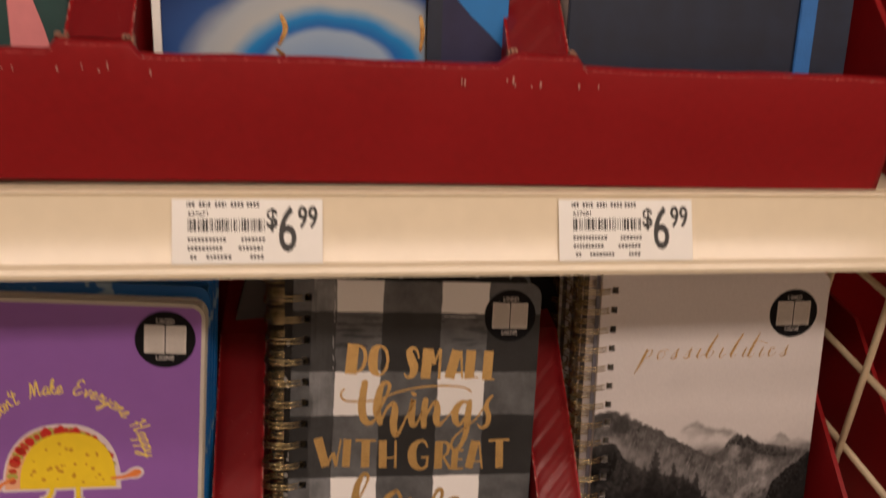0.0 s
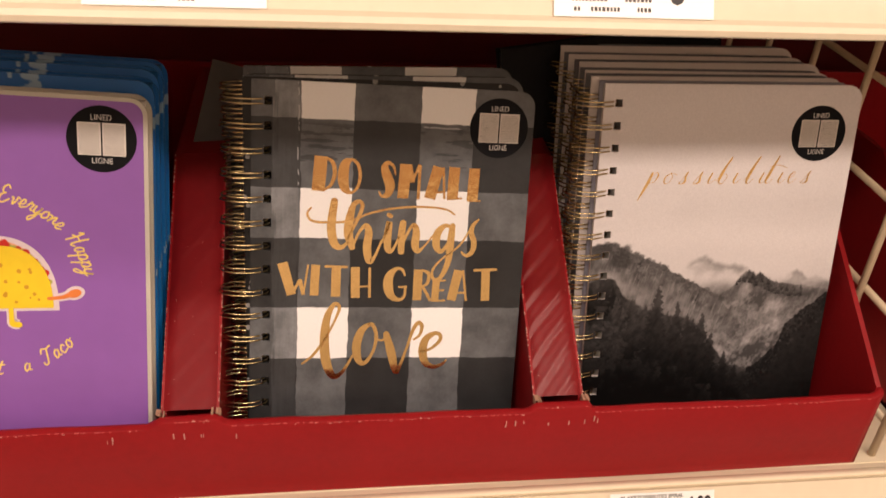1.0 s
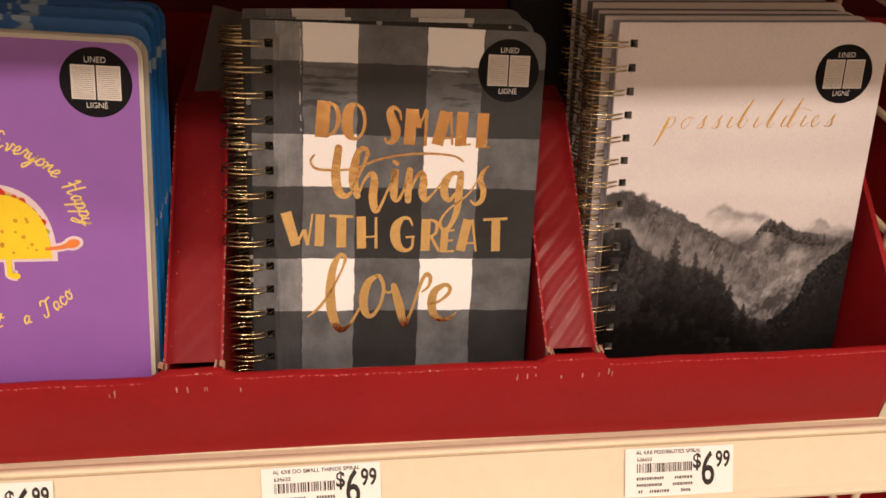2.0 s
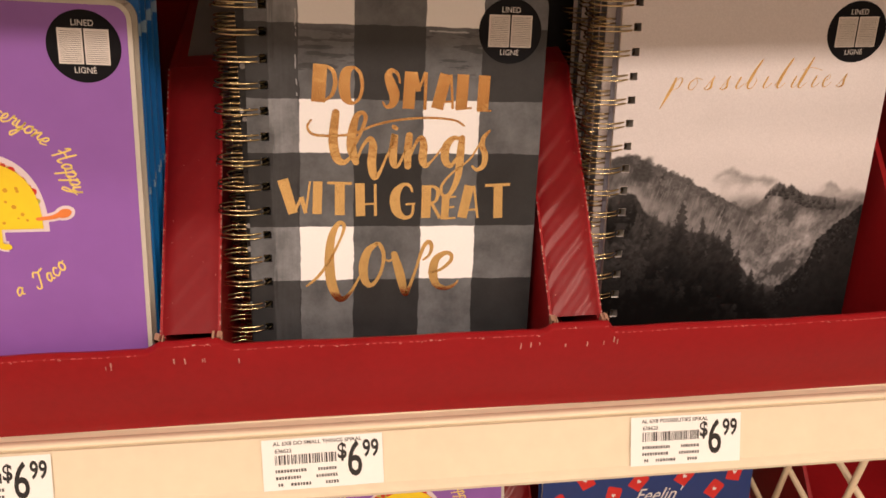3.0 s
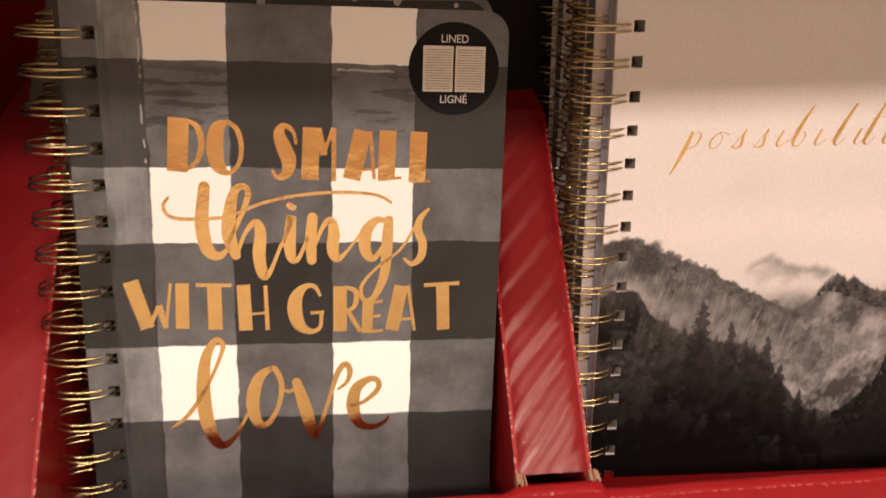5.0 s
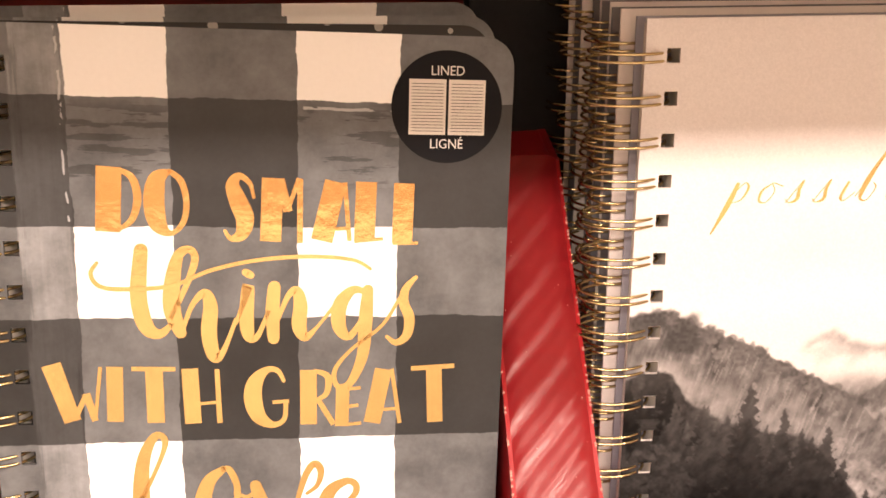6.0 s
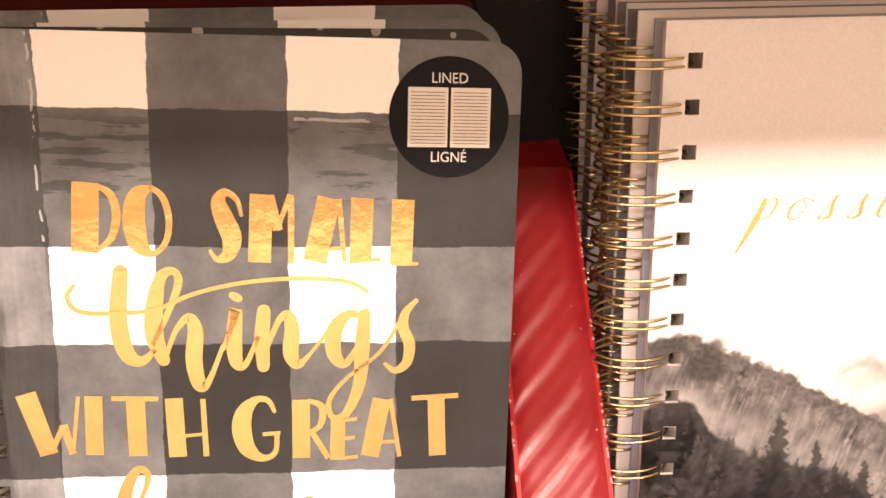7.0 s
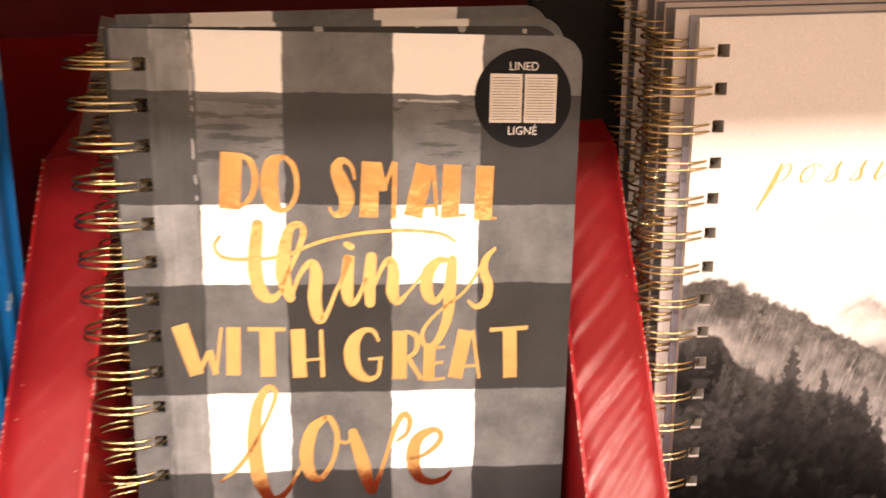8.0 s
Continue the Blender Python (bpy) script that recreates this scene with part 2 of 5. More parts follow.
TEXT_YELLOW = mat("pale_yellow_ink", (0.85, 0.66, 0.16), 0.45, vary=0.05)
ORANGE = mat("orange_print", (0.75, 0.22, 0.05), 0.45, vary=0.1)
MEAT = mat("brick_red_print", (0.50, 0.05, 0.02), 0.45, vary=0.15)
SPOT = mat("amber_print", (0.62, 0.32, 0.02), 0.45, vary=0.1)
OUTLINE = mat("white_print", (0.72, 0.62, 0.66), 0.45, vary=0.03)
BRIGHT_RED = mat("scarlet_print", (0.55, 0.02, 0.015), 0.4, vary=0.1)
PINK = mat("pink_print", (0.70, 0.24, 0.26), 0.4, vary=0.08)
TEAL = mat("dark_green_print", (0.012, 0.06, 0.06), 0.4, vary=0.25, scale=60)
NAVY = mat("navy_cover", (0.012, 0.022, 0.05), 0.4, vary=0.35, scale=90)
ELASTIC = mat("blue_elastic_band", (0.03, 0.17, 0.52), 0.7, vary=0.15, scale=1200, bump=0.4)
FLOOR = mat("store_floor_tile", (0.45, 0.42, 0.38), 0.35, vary=0.1, scale=20)
# strong blotches, added to vary what the gold foil reflects
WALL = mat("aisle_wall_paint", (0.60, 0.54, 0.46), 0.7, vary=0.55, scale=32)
# colour of an added unseen band that tints the foil's reflection copper
REFLECTED_BAND = mat("copper_brown_reflected_band", (0.23, 0.125, 0.07), 0.7, vary=0.5, scale=26)
CEIL = mat("ceiling_panel", (0.72, 0.70, 0.66), 0.9, vary=0.05, scale=30)
PLAID, DOTS, CLOUD, SWIRL = plaid_material(), dots_material(), cloud_material(), swirl_material()
HEART = mat("navy_print", (0.012, 0.035, 0.16), 0.4, vary=0.1)


# ---- mesh helpers ----
def mesh_of(name, bm, material):
    me = bpy.data.meshes.new(name)
    bmesh.ops.recalc_face_normals(bm, faces=bm.faces)
    bm.to_mesh(me)
    bm.free()
    me.materials.append(material)
    return me


def part(name, bm, material, parent, label="", smooth=False):
    me = bm if isinstance(bm, bpy.types.Mesh) else mesh_of(name, bm, material)
    if smooth:
        me.polygons.foreach_set("use_smooth", [True] * len(me.polygons))
    ob = new(name, me)
    ob.parent = parent
    return tagged(ob, label)


def thing(name, label, category, m, group="", kind=""):
    ob = new(name)
    ob.empty_display_size = 0.02
    ob.matrix_world = m
    return tagged(ob, label, category, group, kind)


def box(x0, y0, z0, x1, y1, z1, bevel=0.0, bm=None):
    bm = bm or bmesh.new()
    r = bmesh.ops.create_cube(bm, size=1)
    bmesh.ops.scale(bm, vec=(x1 - x0, y1 - y0, z1 - z0), verts=r["verts"])
    bmesh.ops.translate(bm, vec=((x0 + x1) / 2, (y0 + y1) / 2, (z0 + z1) / 2), verts=r["verts"])
    if bevel:
        ed = {e for v in r["verts"] for e in v.link_edges}
        bmesh.ops.bevel(bm, geom=list(ed), offset=bevel, segments=2, affect="EDGES")
    return bm


def prism(points, axis, lo, hi, bm=None, bevel=0.0):
    """A closed outline, pushed along one axis; the outline gives the other two in order."""
    bm = bm or bmesh.new()

    def at(p, q):
        c = list(p)
        c.insert(axis, q)
        return bm.verts.new(c)

    a, b = [at(p, lo) for p in points], [at(p, hi) for p in points]
    bm.faces.new(a)
    bm.faces.new(list(reversed(b)))
    n = len(points)
    for i in range(n):
        bm.faces.new((a[i], b[i], b[(i + 1) % n], a[(i + 1) % n]))
    return bm


def tube(pts, r, closed=False, sides=6, bm=None):
    bm = bm or bmesh.new()
    pts = [Vector(p) for p in pts]
    rings, n = [], len(pts)
    for i, p in enumerate(pts):
        a = pts[(i - 1) % n] if closed or i else p
        c = pts[(i + 1) % n] if closed or i < n - 1 else p
        d = (c - a).normalized()
        s = d.cross(Vector((0.03, 0.02, 1)) if abs(d.z) < 0.9 else Vector((1, 0.02, 0.03))).normalized()
        w = d.cross(s)
        rings.append([bm.verts.new(p + r * (math.cos(2 * math.pi * k / sides) * s + math.sin(2 * math.pi * k / sides) * w)) for k in range(sides)])
    for i in range(n if closed else n - 1):
        a, b = rings[i], rings[(i + 1) % n]
        for k in range(sides):
            bm.faces.new((a[k], a[(k + 1) % sides], b[(k + 1) % sides], b[k]))
    if not closed:
        bm.faces.new(rings[0])
        bm.faces.new(rings[-1])
    return bm


def smooth_line(pts, step=6):
    """Catmull-Rom through the points, all their numbers alike."""
    p = [Vector(q) for q in pts]
    if len(p) == 2:
        return p
    out = []
    for i in range(len(p) - 1):
        a, b, c, d = p[max(i - 1, 0)], p[i], p[i + 1], p[min(i + 2, len(p) - 1)]
        for k in range(step):
            t = k / step
            out.append(0.5 * (2 * b + (c - a) * t + (2 * a - 5 * b + 4 * c - d) * t * t + (3 * b - a - 3 * c + d) * t**3))
    return out + [p[-1]]


def brush(bm, lines, lift=0.00012, h=BOOK_H, origin=(0.0, 0.0), size=1.0, slant=0.0):
    """Flat brush strokes on a cover: points of (right, down, width) in millimetres from its top left corner."""
    for k, line in enumerate(lines):
        pts = smooth_line(line)
        y = -lift - 0.000006 * k
        left, right = [], []
        for i, p in enumerate(pts):
            a, c = pts[max(i - 1, 0)], pts[min(i + 1, len(pts) - 1)]
            dx, dv = c[0] - a[0], c[1] - a[1]
            ln = math.hypot(dx, dv) or 1
            w = max(p[2], 0.04) / 2
            for side, keep in ((1, left), (-1, right)):
                u, v = p[0] - side * dv / ln * w, p[1] + side * dx / ln * w
                u, v = (u - slant * v) * size + origin[0], v * size + origin[1]
                keep.append(bm.verts.new((u / 1000, y, h - v / 1000)))
        for i in range(len(pts) - 1):
            bm.faces.new((left[i], right[i], right[i + 1], left[i + 1]))
        if line[0][2] < 4.2 and len(line) > 2:
            for i in (0, len(pts) - 1):
                p = pts[i]
                rad = max(p[2], 0.04) / 2 * size
                u, v = (p[0] - slant * p[1]) * size + origin[0], p[1] * size + origin[1]
                bm.faces.new([bm.verts.new(((u + rad * math.cos(a)) / 1000, y - 0.000003, h - (v + rad * math.sin(a)) / 1000)) for a in [j * math.pi / 5 for j in range(10)]])
    return bm


def disc(bm, u, v, ru, rv=None, lift=0.0001, h=BOOK_H, n=32, a0=0.0, a1=2 * math.pi, turn=0.0):
    rv = rv or ru
    vs = []
    for i in range(n):
        a = a0 + (a1 - a0) * i / (n if a1 - a0 > 6.2 else n - 1)
        x, y = ru * math.cos(a), rv * math.sin(a)
        vs.append(bm.verts.new(((u + x * math.cos(turn) - y * math.sin(turn)) / 1000, -lift, h - (v - x * math.sin(turn) - y * math.cos(turn)) / 1000)))
    bm.faces.new(vs)
    return bm


def rect(bm, u0, v0, u1, v1, lift, h=BOOK_H):
    bm.faces.new([bm.verts.new((u / 1000, -lift, h - v / 1000)) for u, v in ((u0, v0), (u1, v0), (u1, v1), (u0, v1))])
    return bm


def letters(text, size, squeeze=1.0, align="CENTER", shear=0.0, bold=0.0):
    """The mesh of a line of text in the built-in font, standing in x and z, metres."""
    cu = bpy.data.curves.new("text", "FONT")
    cu.body, cu.size, cu.align_x, cu.shear = text, size, align, shear
    cu.resolution_u = 3
    cu.offset = bold
    ob = new("text", cu)
    bpy.context.view_layer.update()
    me = bpy.data.meshes.new_from_object(ob.evaluated_get(bpy.context.evaluated_depsgraph_get()))
    bpy.data.objects.remove(ob)
    bpy.data.curves.remove(cu)
    me.transform(Matrix(((squeeze, 0, 0, 0), (0, 0, -1, 0), (0, 1, 0, 0), (0, 0, 0, 1))))
    return me


def text_part(name, text, size, material, parent, place, squeeze=1.0, align="CENTER", shear=0.0, turn=0.0, label="", bold=0.0):
    me = letters(text, size, squeeze, align, shear, bold)
    me.materials.clear()
    me.materials.append(material)
    ob = part(name, me, material, parent, label)
    ob.matrix_local = Matrix.Translation(place) @ Matrix.Rotation(turn, 4, "Y")
    return ob


# ---- shelving ----
PITCH = 0.2778          # from shelf to shelf
X0, X1 = -0.75, 1.05    # reach of the shelving


def shelf(level, z):
    root = thing("shelf", "almond enamelled steel shelf with a tilted price rail", "shelf", pose(0, 0, z), "shelves of the bay", "structure")
    part("deck", box(X0, 0.0125, -0.019, X1, 0.40, 0.0002, 0.0008), ALMOND, root)
    # the label face is a shallow hollow
    hollow = [(0.0008 - 0.0128 * f + 0.00052 * math.sin(math.pi * f), 0.0012 - 0.0224 * f - 0.00030 * math.sin(math.pi * f)) for f in [i / 14 for i in range(1, 14)]]
    prof = [(0.0122, 0.0000), (0.0085, 0.0009), (0.0066, 0.0020), (0.0048, 0.0026), (0.0036, 0.0024), (0.0029, 0.0016), (0.0042, 0.0006), (0.0040, -0.0004), (0.0008, 0.0012)] + hollow + [(-0.0120, -0.0212), (-0.0146, -0.0222), (-0.0158, -0.0240), (-0.0154, -0.0262), (-0.0136, -0.0272), (-0.0100, -0.0262), (0.0, -0.012), (0.0122, -0.006)]
    part("price_rail", prism(prof, 0, X0, X1), ALMOND, root, "cream price rail")
    return root


for n in (1, 0, -1):
    shelf(n, n * PITCH)
back = new("wall_back", mesh_of("wall_back", box(X0, 0.40, -1.0, X1, 0.43, 1.3), RED_PANEL))
tagged(back, "dark red painted back panel of the shelving", "wall", kind="structure")


# ---- red trays ----
def tray(z, x0, x1, dividers, lip_h, label, roll=0.0):
    """A die-cut tray; roll lifts its left end a little off the shelf."""
    root = thing("display_tray", label, "display tray", pose(x1, 0, z + 0.0006, 0, roll, 0) @ pose(-x1, 0, 0), "red display trays")
    t, d = 0.0028, 0.27
    part("tray_floor", box(x0, 0.0165, 0.0, x1, d, t), RED, root)
    # the lip: a fold a little lower between the dividers than at them
    top = []
    steps = 240
    for i in range(steps + 1):
        x = x0 + (x1 - x0) * i / steps
        near = min([max(a - x, x - b, 0.0) for a, b in dividers] + [x - x0, x1 - x])
        rise = lip_h + 0.0042 * min(1.0, max(0.0, 1.3 - near / 0.0030)) + 0.0003 * math.sin(x * 61) + 0.00015 * math.sin(x * 173 + 1)
        bow = 0.0010 * math.sin(x * 19 + 0.5)
        top.append((x, rise, bow))
    bm = bmesh.new()
    rows = []
    for x, rise, bow in top:
        y = 0.0118 + bow * 0.5
        ring = [(x, y + 0.0008, 0.0), (x, y + 0.0006 + bow * 0.4, rise * 0.5), (x, y + 0.0009, rise - 0.0022), (x, y + 0.0013, rise - 0.0013), (x, y + 0.0036, rise),
                (x, y + 0.0050, rise - 0.0003), (x, y + 0.0056, rise - 0.0020), (x, y + 0.0056, 0.0)]
        rows.append([bm.verts.new(p) for p in ring])
    for a, b in zip(rows, rows[1:]):
        for k in range(8):
            bm.faces.new((a[k], a[(k + 1) % 8], b[(k + 1) % 8], b[k]))
    bm.faces.new(rows[0])
    bm.faces.new(list(reversed(rows[-1])))
    for a, b in zip(rows, rows[1:]):
        for k in (0, 3, 7):
            bm.edges.get((a[k], b[k])).smooth = False
    lip = part("front_lip", bm, RED, root, "glossy red front lip with a scuffed fold", smooth=True)
    # the highlight caught by the fold, put in as a broken paler red strip
    rnd, bm = random.Random(31 + int(z * 100)), bmesh.new()
    for i in range(steps):
        if rnd.random() < 0.72:
            (xa, ra, ba), (xb, rb, bb) = top[i], top[i + 1]
            if abs(rb - ra) < 0.0006:
                f, g, hh = rnd.uniform(0.0, 0.4), rnd.uniform(0.6, 1.0), rnd.uniform(0.00010, 0.00022)
                xs_, ys_, zs_ = xa + (xb - xa) * f, 0.0118 + ba * 0.5 + 0.0013, ra - 0.0013
                box(xs_, ys_ - 0.00012, zs_ - hh, xa + (xb - xa) * g, ys_ + 0.0003, zs_ + hh * 0.5, bm=bm)
    tagged(part("fold_highlight", bm, FOLD_HIGHLIGHT, root, "paler red line painting the highlight along the fold"), kind="stuff")
    # slanted sides
    y0, zf, k, zb = 0.0170, lip_h + 0.0042, 0.69, 0.131
    ys = y0 + (zb - zf) / k
    side = [(y0, 0.0), (y0, zf), (ys, zb), (d, zb), (d, 0.0)]
    for xa in (x0, x1 - t):
        part("side_panel", prism(side, 0, xa, xa + t), RED, root)
    part("back_panel", box(x0 + t, d - t, 0.0, x1 - t, d, zb), RED, root)
    for a, b in dividers:
        bm = bmesh.new()
        nx, ny = 8, 30
        grid = []
        for j in range(ny + 1):
            f = j / ny
            grid.append([bm.verts.new((a + (b - a) * i / nx, y0 + 0.004 + (ys - y0) * f - 0.0010 * (abs(i / nx - 0.5) * 2) ** 6 * -1,
                                       zf - 0.001 + (zb - zf) * f - 0.0022 * (abs(i / nx - 0.5) * 2) ** 6)) for i in range(nx + 1)])
        for j in range(ny):
            for i in range(nx):
                bm.faces.new((grid[j][i], grid[j][i + 1], grid[j + 1][i + 1], grid[j + 1][i]))
        part("divider_slant", bm, RED_FLUTE if a > 0.1 else RED_FLAT_FLUTE, root, "slanted red divider front with diagonal flutes" if a > 0.1 else "slanted red divider front, almost smooth", smooth=True)
        inner = [(y0 + 0.004, 0.0), (y0 + 0.004, zf - 0.003), (ys + 0.004, zb - 0.003), (d - t, zb - 0.003), (d - t, 0.0)]
        for xa in (a, b - t):
            part("divider_wall", prism(inner, 0, xa, xa + t), RED, root)
        part("divider_top", box(a + t, ys + 0.004, zb - 0.006, b - t, d - t, zb - 0.0032), RED, root)
        # torn card at the notch
        rnd = random.Random(int((a + z) * 1e4))
        for xa in (a - 0.0005, b - 0.002):
            bm = bmesh.new()
            for q in range(7):
                x, w = xa + rnd.uniform(-0.0012, 0.0030), rnd.uniform(0.0004, 0.0012)
                box(x, y0 - 0.0012, zf - 0.0045 + rnd.uniform(0, 0.003), x + w, y0 + 0.003, zf + rnd.uniform(0.0, 0.0012), bm=bm)
            part("torn_edge", bm, CARD_EDGE, root, "torn raw cardboard at the notch")
    # worn specks on the folds and scratches on the lip
    rnd = random.Random(7 + int(z * 100))
    bm = bmesh.new()
    for q in range(34):
        i = rnd.randrange(steps)
        f = rnd.random()
        x = top[i][0] * (1 - f) + top[i + 1][0] * f
        rise, bow = top[i][1] * (1 - f) + top[i + 1][1] * f, top[i][2]
        w = rnd.uniform(0.0003, 0.0014)
        zz = rise - 0.0016 + rnd.uniform(-0.0004, 0.0004)
        box(x, 0.01265 + bow * 0.5, zz, x + w, 0.0136 + bow * 0.5, zz + rnd.uniform(0.00015, 0.0003), bm=bm)
    for a, b in dividers:
        for q in range(9):
            x, zz = a + rnd.uniform(-0.024, 0.036), lip_h - 0.0075 + rnd.uniform(-0.0012, 0.0012)
            bow = 0.0010 * math.sin(x * 19 + 0.5)
            yy = 0.0118 + bow * 0.5 + 0.00085
            box(x, yy - 0.0008, zz, x + rnd.uniform(0.0002, 0.0006), yy + 0.001, zz + rnd.uniform(0.0008, 0.0030), bm=bm)
        for q in range(18):
            f, x = rnd.uniform(0.05, 0.8), rnd.uniform(a + 0.002, b - 0.002)
            yy, zz, w = y0 + 0.004 + (ys - y0) * f, zf - 0.001 + (zb - zf) * f, rnd.uniform(0.0001, 0.0004)
            box(x, yy, zz - 0.0002, x + w, yy + w, zz + 0.0001, bm=bm)
        for xa in (a, b):
            for q in range(46):
                f = rnd.random()
                x = xa + (0.0002 if xa == a else -0.0002)
                box(x - 0.0003, y0 + 0.0045 + (ys - y0) * f, zf - 0.0030 + (zb - zf) * f, x + 0.0003, y0 + 0.0045 + (ys - y0) * f + rnd.uniform(0.0003, 0.0016), zf - 0.0022 + (zb - zf) * f, bm=bm)
    tagged(part("scuff", bm, SCUFF, root, "pale scuffs along the folds"), kind="stuff")
    return root


tray(0.0, -0.366, 0.3485, [(-0.196, -0.170), (-0.0210, 0.0062), (0.1610, 0.1870)], 0.0480, "red cardboard display tray holding three stacks of notebooks")
tray(PITCH, -0.412, 0.2850, [(-0.231, -0.206), (-0.0570, -0.0325), (0.1130, 0.1385)], 0.0505, "red cardboard display tray holding bound journals", 0.5)
tray(-PITCH, -0.366, 0.3485, [(-0.170, -0.145), (0.000, 0.026), (0.1640, 0.1895)], 0.0440, "red cardboard display tray on the lowest shelf in view")


# ---- price labels ----
def price_tag(x, z, title, number, seed, lean=0.0):
    """A paper label on the tilted rail."""
    base = Vector((x, 0.0002, z + 0.0008))
    tilt = math.degrees(math.atan2(0.0128, 0.0224))
    root = thing("price_tag", "white paper shelf label with barcode and large price 6.99", "price label",
                 Matrix.Translation(base) @ pose(0, -0.00045, 0, -tilt, 0, 0) @ pose(0, 0, 0, 0, lean, 0), "price labels on the rails")
    w, h = 0.0575, 0.0252
    part("label_paper", box(0, -0.00025, -h, w, 0.0, 0, 0), TAG, root)
    y = -0.00032
    if title:
        text_part("label_text", title, 0.0027, INK, root, (0.0055, y, -0.0030), 1.02, "LEFT", bold=0.00005)
    else:
        bm, u = bmesh.new(), 0.0055
        for k in range(24):
            cw = 0.0009 if k % 6 else 0.0004
            if k % 5 != 3:
                bm.faces.new([bm.verts.new(q) for q in ((u, y, -0.0031), (u + cw, y, -0.0031), (u + cw, y, -0.0012), (u, y, -0.0012))])
            u += cw + 0.0004
        tagged(part("title_print", bm, INK_SOFT, root, "illegible title line"), kind="stuff")
    text_part("label_text", number, 0.0027, INK, root, (0.0060, y, -0.0066), 1.0, "LEFT", bold=0.00005)
    rnd = random.Random(seed)
    bm, u = bmesh.new(), 0.0060
    while u < 0.0350:
        bw = rnd.choice((0.0003, 0.0003, 0.0006, 0.0009))
        bm.faces.new([bm.verts.new(p) for p in ((u, y, -0.0126), (u + bw, y, -0.0126), (u + bw, y, -0.0078), (u, y, -0.0078))])
        u += bw + rnd.choice((0.0003, 0.0004, 0.0007))
    tagged(part("barcode", bm, INK, root, "black barcode"), kind="stuff")
    for row, (us, ws) in enumerate((((0.0060, 0.0262), (0.0142, 0.0088)), ((0.0060, 0.0252), (0.0122, 0.0096)), ((0.0070, 0.0130, 0.0296), (0.0014, 0.0096, 0.0052)))):
        for us_, ws_ in zip(us, ws):
            bm, u = bmesh.new(), us_
            while u < us_ + ws_:
                cw = rnd.uniform(0.0007, 0.0012)
                v = -0.0165 - 0.0034 * row
                bm.faces.new([bm.verts.new(p) for p in ((u, y, v), (u + cw, y, v), (u + cw, y, v + 0.0015), (u, y, v + 0.0015))])
                u += cw + 0.0004
            tagged(part("small_print", bm, INK_SOFT, root, "illegible small print"), kind="stuff")
    text_part("price_text", "$", 0.0108, INK, root, (0.0356, y, -0.0112), 0.80, "LEFT", bold=0.00028)
    text_part("price_text", "6", 0.0250, INK, root, (0.0400, y, -0.0202), 0.62, "LEFT", bold=0.00028)
    text_part("price_text", "99", 0.0120, INK, root, (0.0478, y, -0.0112), 0.66, "LEFT", bold=0.00028)
    return root


TITLES = ("AL 6X8 DO SMALL THINGS SPIRAL", "AL 6X8 POSSIBILITIES SPIRAL")
price_tag(-0.1320, 0.0, "", "636621", 3)
price_tag(0.0214, 0.0, TITLES[0], "636622", 4, -0.6)
price_tag(0.2033, 0.0, TITLES[1], "636623", 5, 0.5)
price_tag(-0.0185, PITCH, "", "637671", 6)
price_tag(0.1350, PITCH, "", "637681", 7)


# ---- wire side panel ----
def wire_panel(z):
    root = thing("wire_divider", "cream coated wire grid divider standing on the shelf", "shelf divider", pose(0.362, 0, z), "wire dividers")
    for i in range(7):
        y = 0.0180 + 0.057 * i
        part("wire", tube([(0, y, 0.001), (0, y, 0.245)], 0.0021, sides=8), WIRE_CREAM, root, smooth=True)
    for j in range(5):
        zz = 0.0215 + 0.0535 * j
        part("wire", tube([(0.0036, 0.010, zz), (0.0036, 0.37, zz)], 0.0021, sides=8), WIRE_CREAM, root, smooth=True)
    return root


for z_, x_ in ((0.0, 0.392), (PITCH, 0.300), (-PITCH, 0.392)):
    tray(z_, x_, x_ + 0.55, [(x_ + 0.17, x_ + 0.196), (x_ + 0.355, x_ + 0.381)], 0.0445, "empty red cardboard display tray in the next bay")
for n in (0, -1):
    wire_panel(n * PITCH)


# ---- notebooks ----
HOLES = [10.0 + 11.8 * i for i in range(16)]


def cover_mesh(w, h, t, holes=True, mirror=False, corner=8.0):
    """A card cover with rounded outer corners and a column of square holes."""
    bm = bmesh.new()
    W, H = w * 1000, h * 1000

    def face(pts):
        vs = [bm.verts.new((u / 1000, 0, v / 1000)) for u, v in pts]
        bm.faces.new(vs)

    cut = 11.0
    arc = lambda cx, cy, a: (cx + corner * math.cos(a), cy + corner * math.sin(a))  # noqa: E731
    ends = [0.0] + sorted(x for v in HOLES for x in (H - v + 2.0, H - v - 2.0)) + [H] if holes else [0.0, H]
    face([(cut, 0)] + [arc(W - corner, corner, -math.pi / 2 + math.pi / 2 * i / 8) for i in range(9)] + [arc(W - corner, H - corner, math.pi / 2 * i / 8) for i in range(9)]
         + [(cut, q) for q in reversed(ends[1:])])
    for k, (a, b) in enumerate(zip(ends, ends[1:])):
        for u0, u1 in ((0, 6.0), (6.0, 9.9), (9.9, cut)):
            if not (u0 == 6.0 and k % 2 and holes):
                face([(u0, a), (u1, a), (u1, b), (u0, b)])
    bmesh.ops.remove_doubles(bm, verts=bm.verts, dist=1e-6)
    r = bmesh.ops.extrude_face_region(bm, geom=bm.faces[:])
    bmesh.ops.translate(bm, vec=(0, t, 0), verts=[v for v in r["geom"] if isinstance(v, bmesh.types.BMVert)])
    return bm


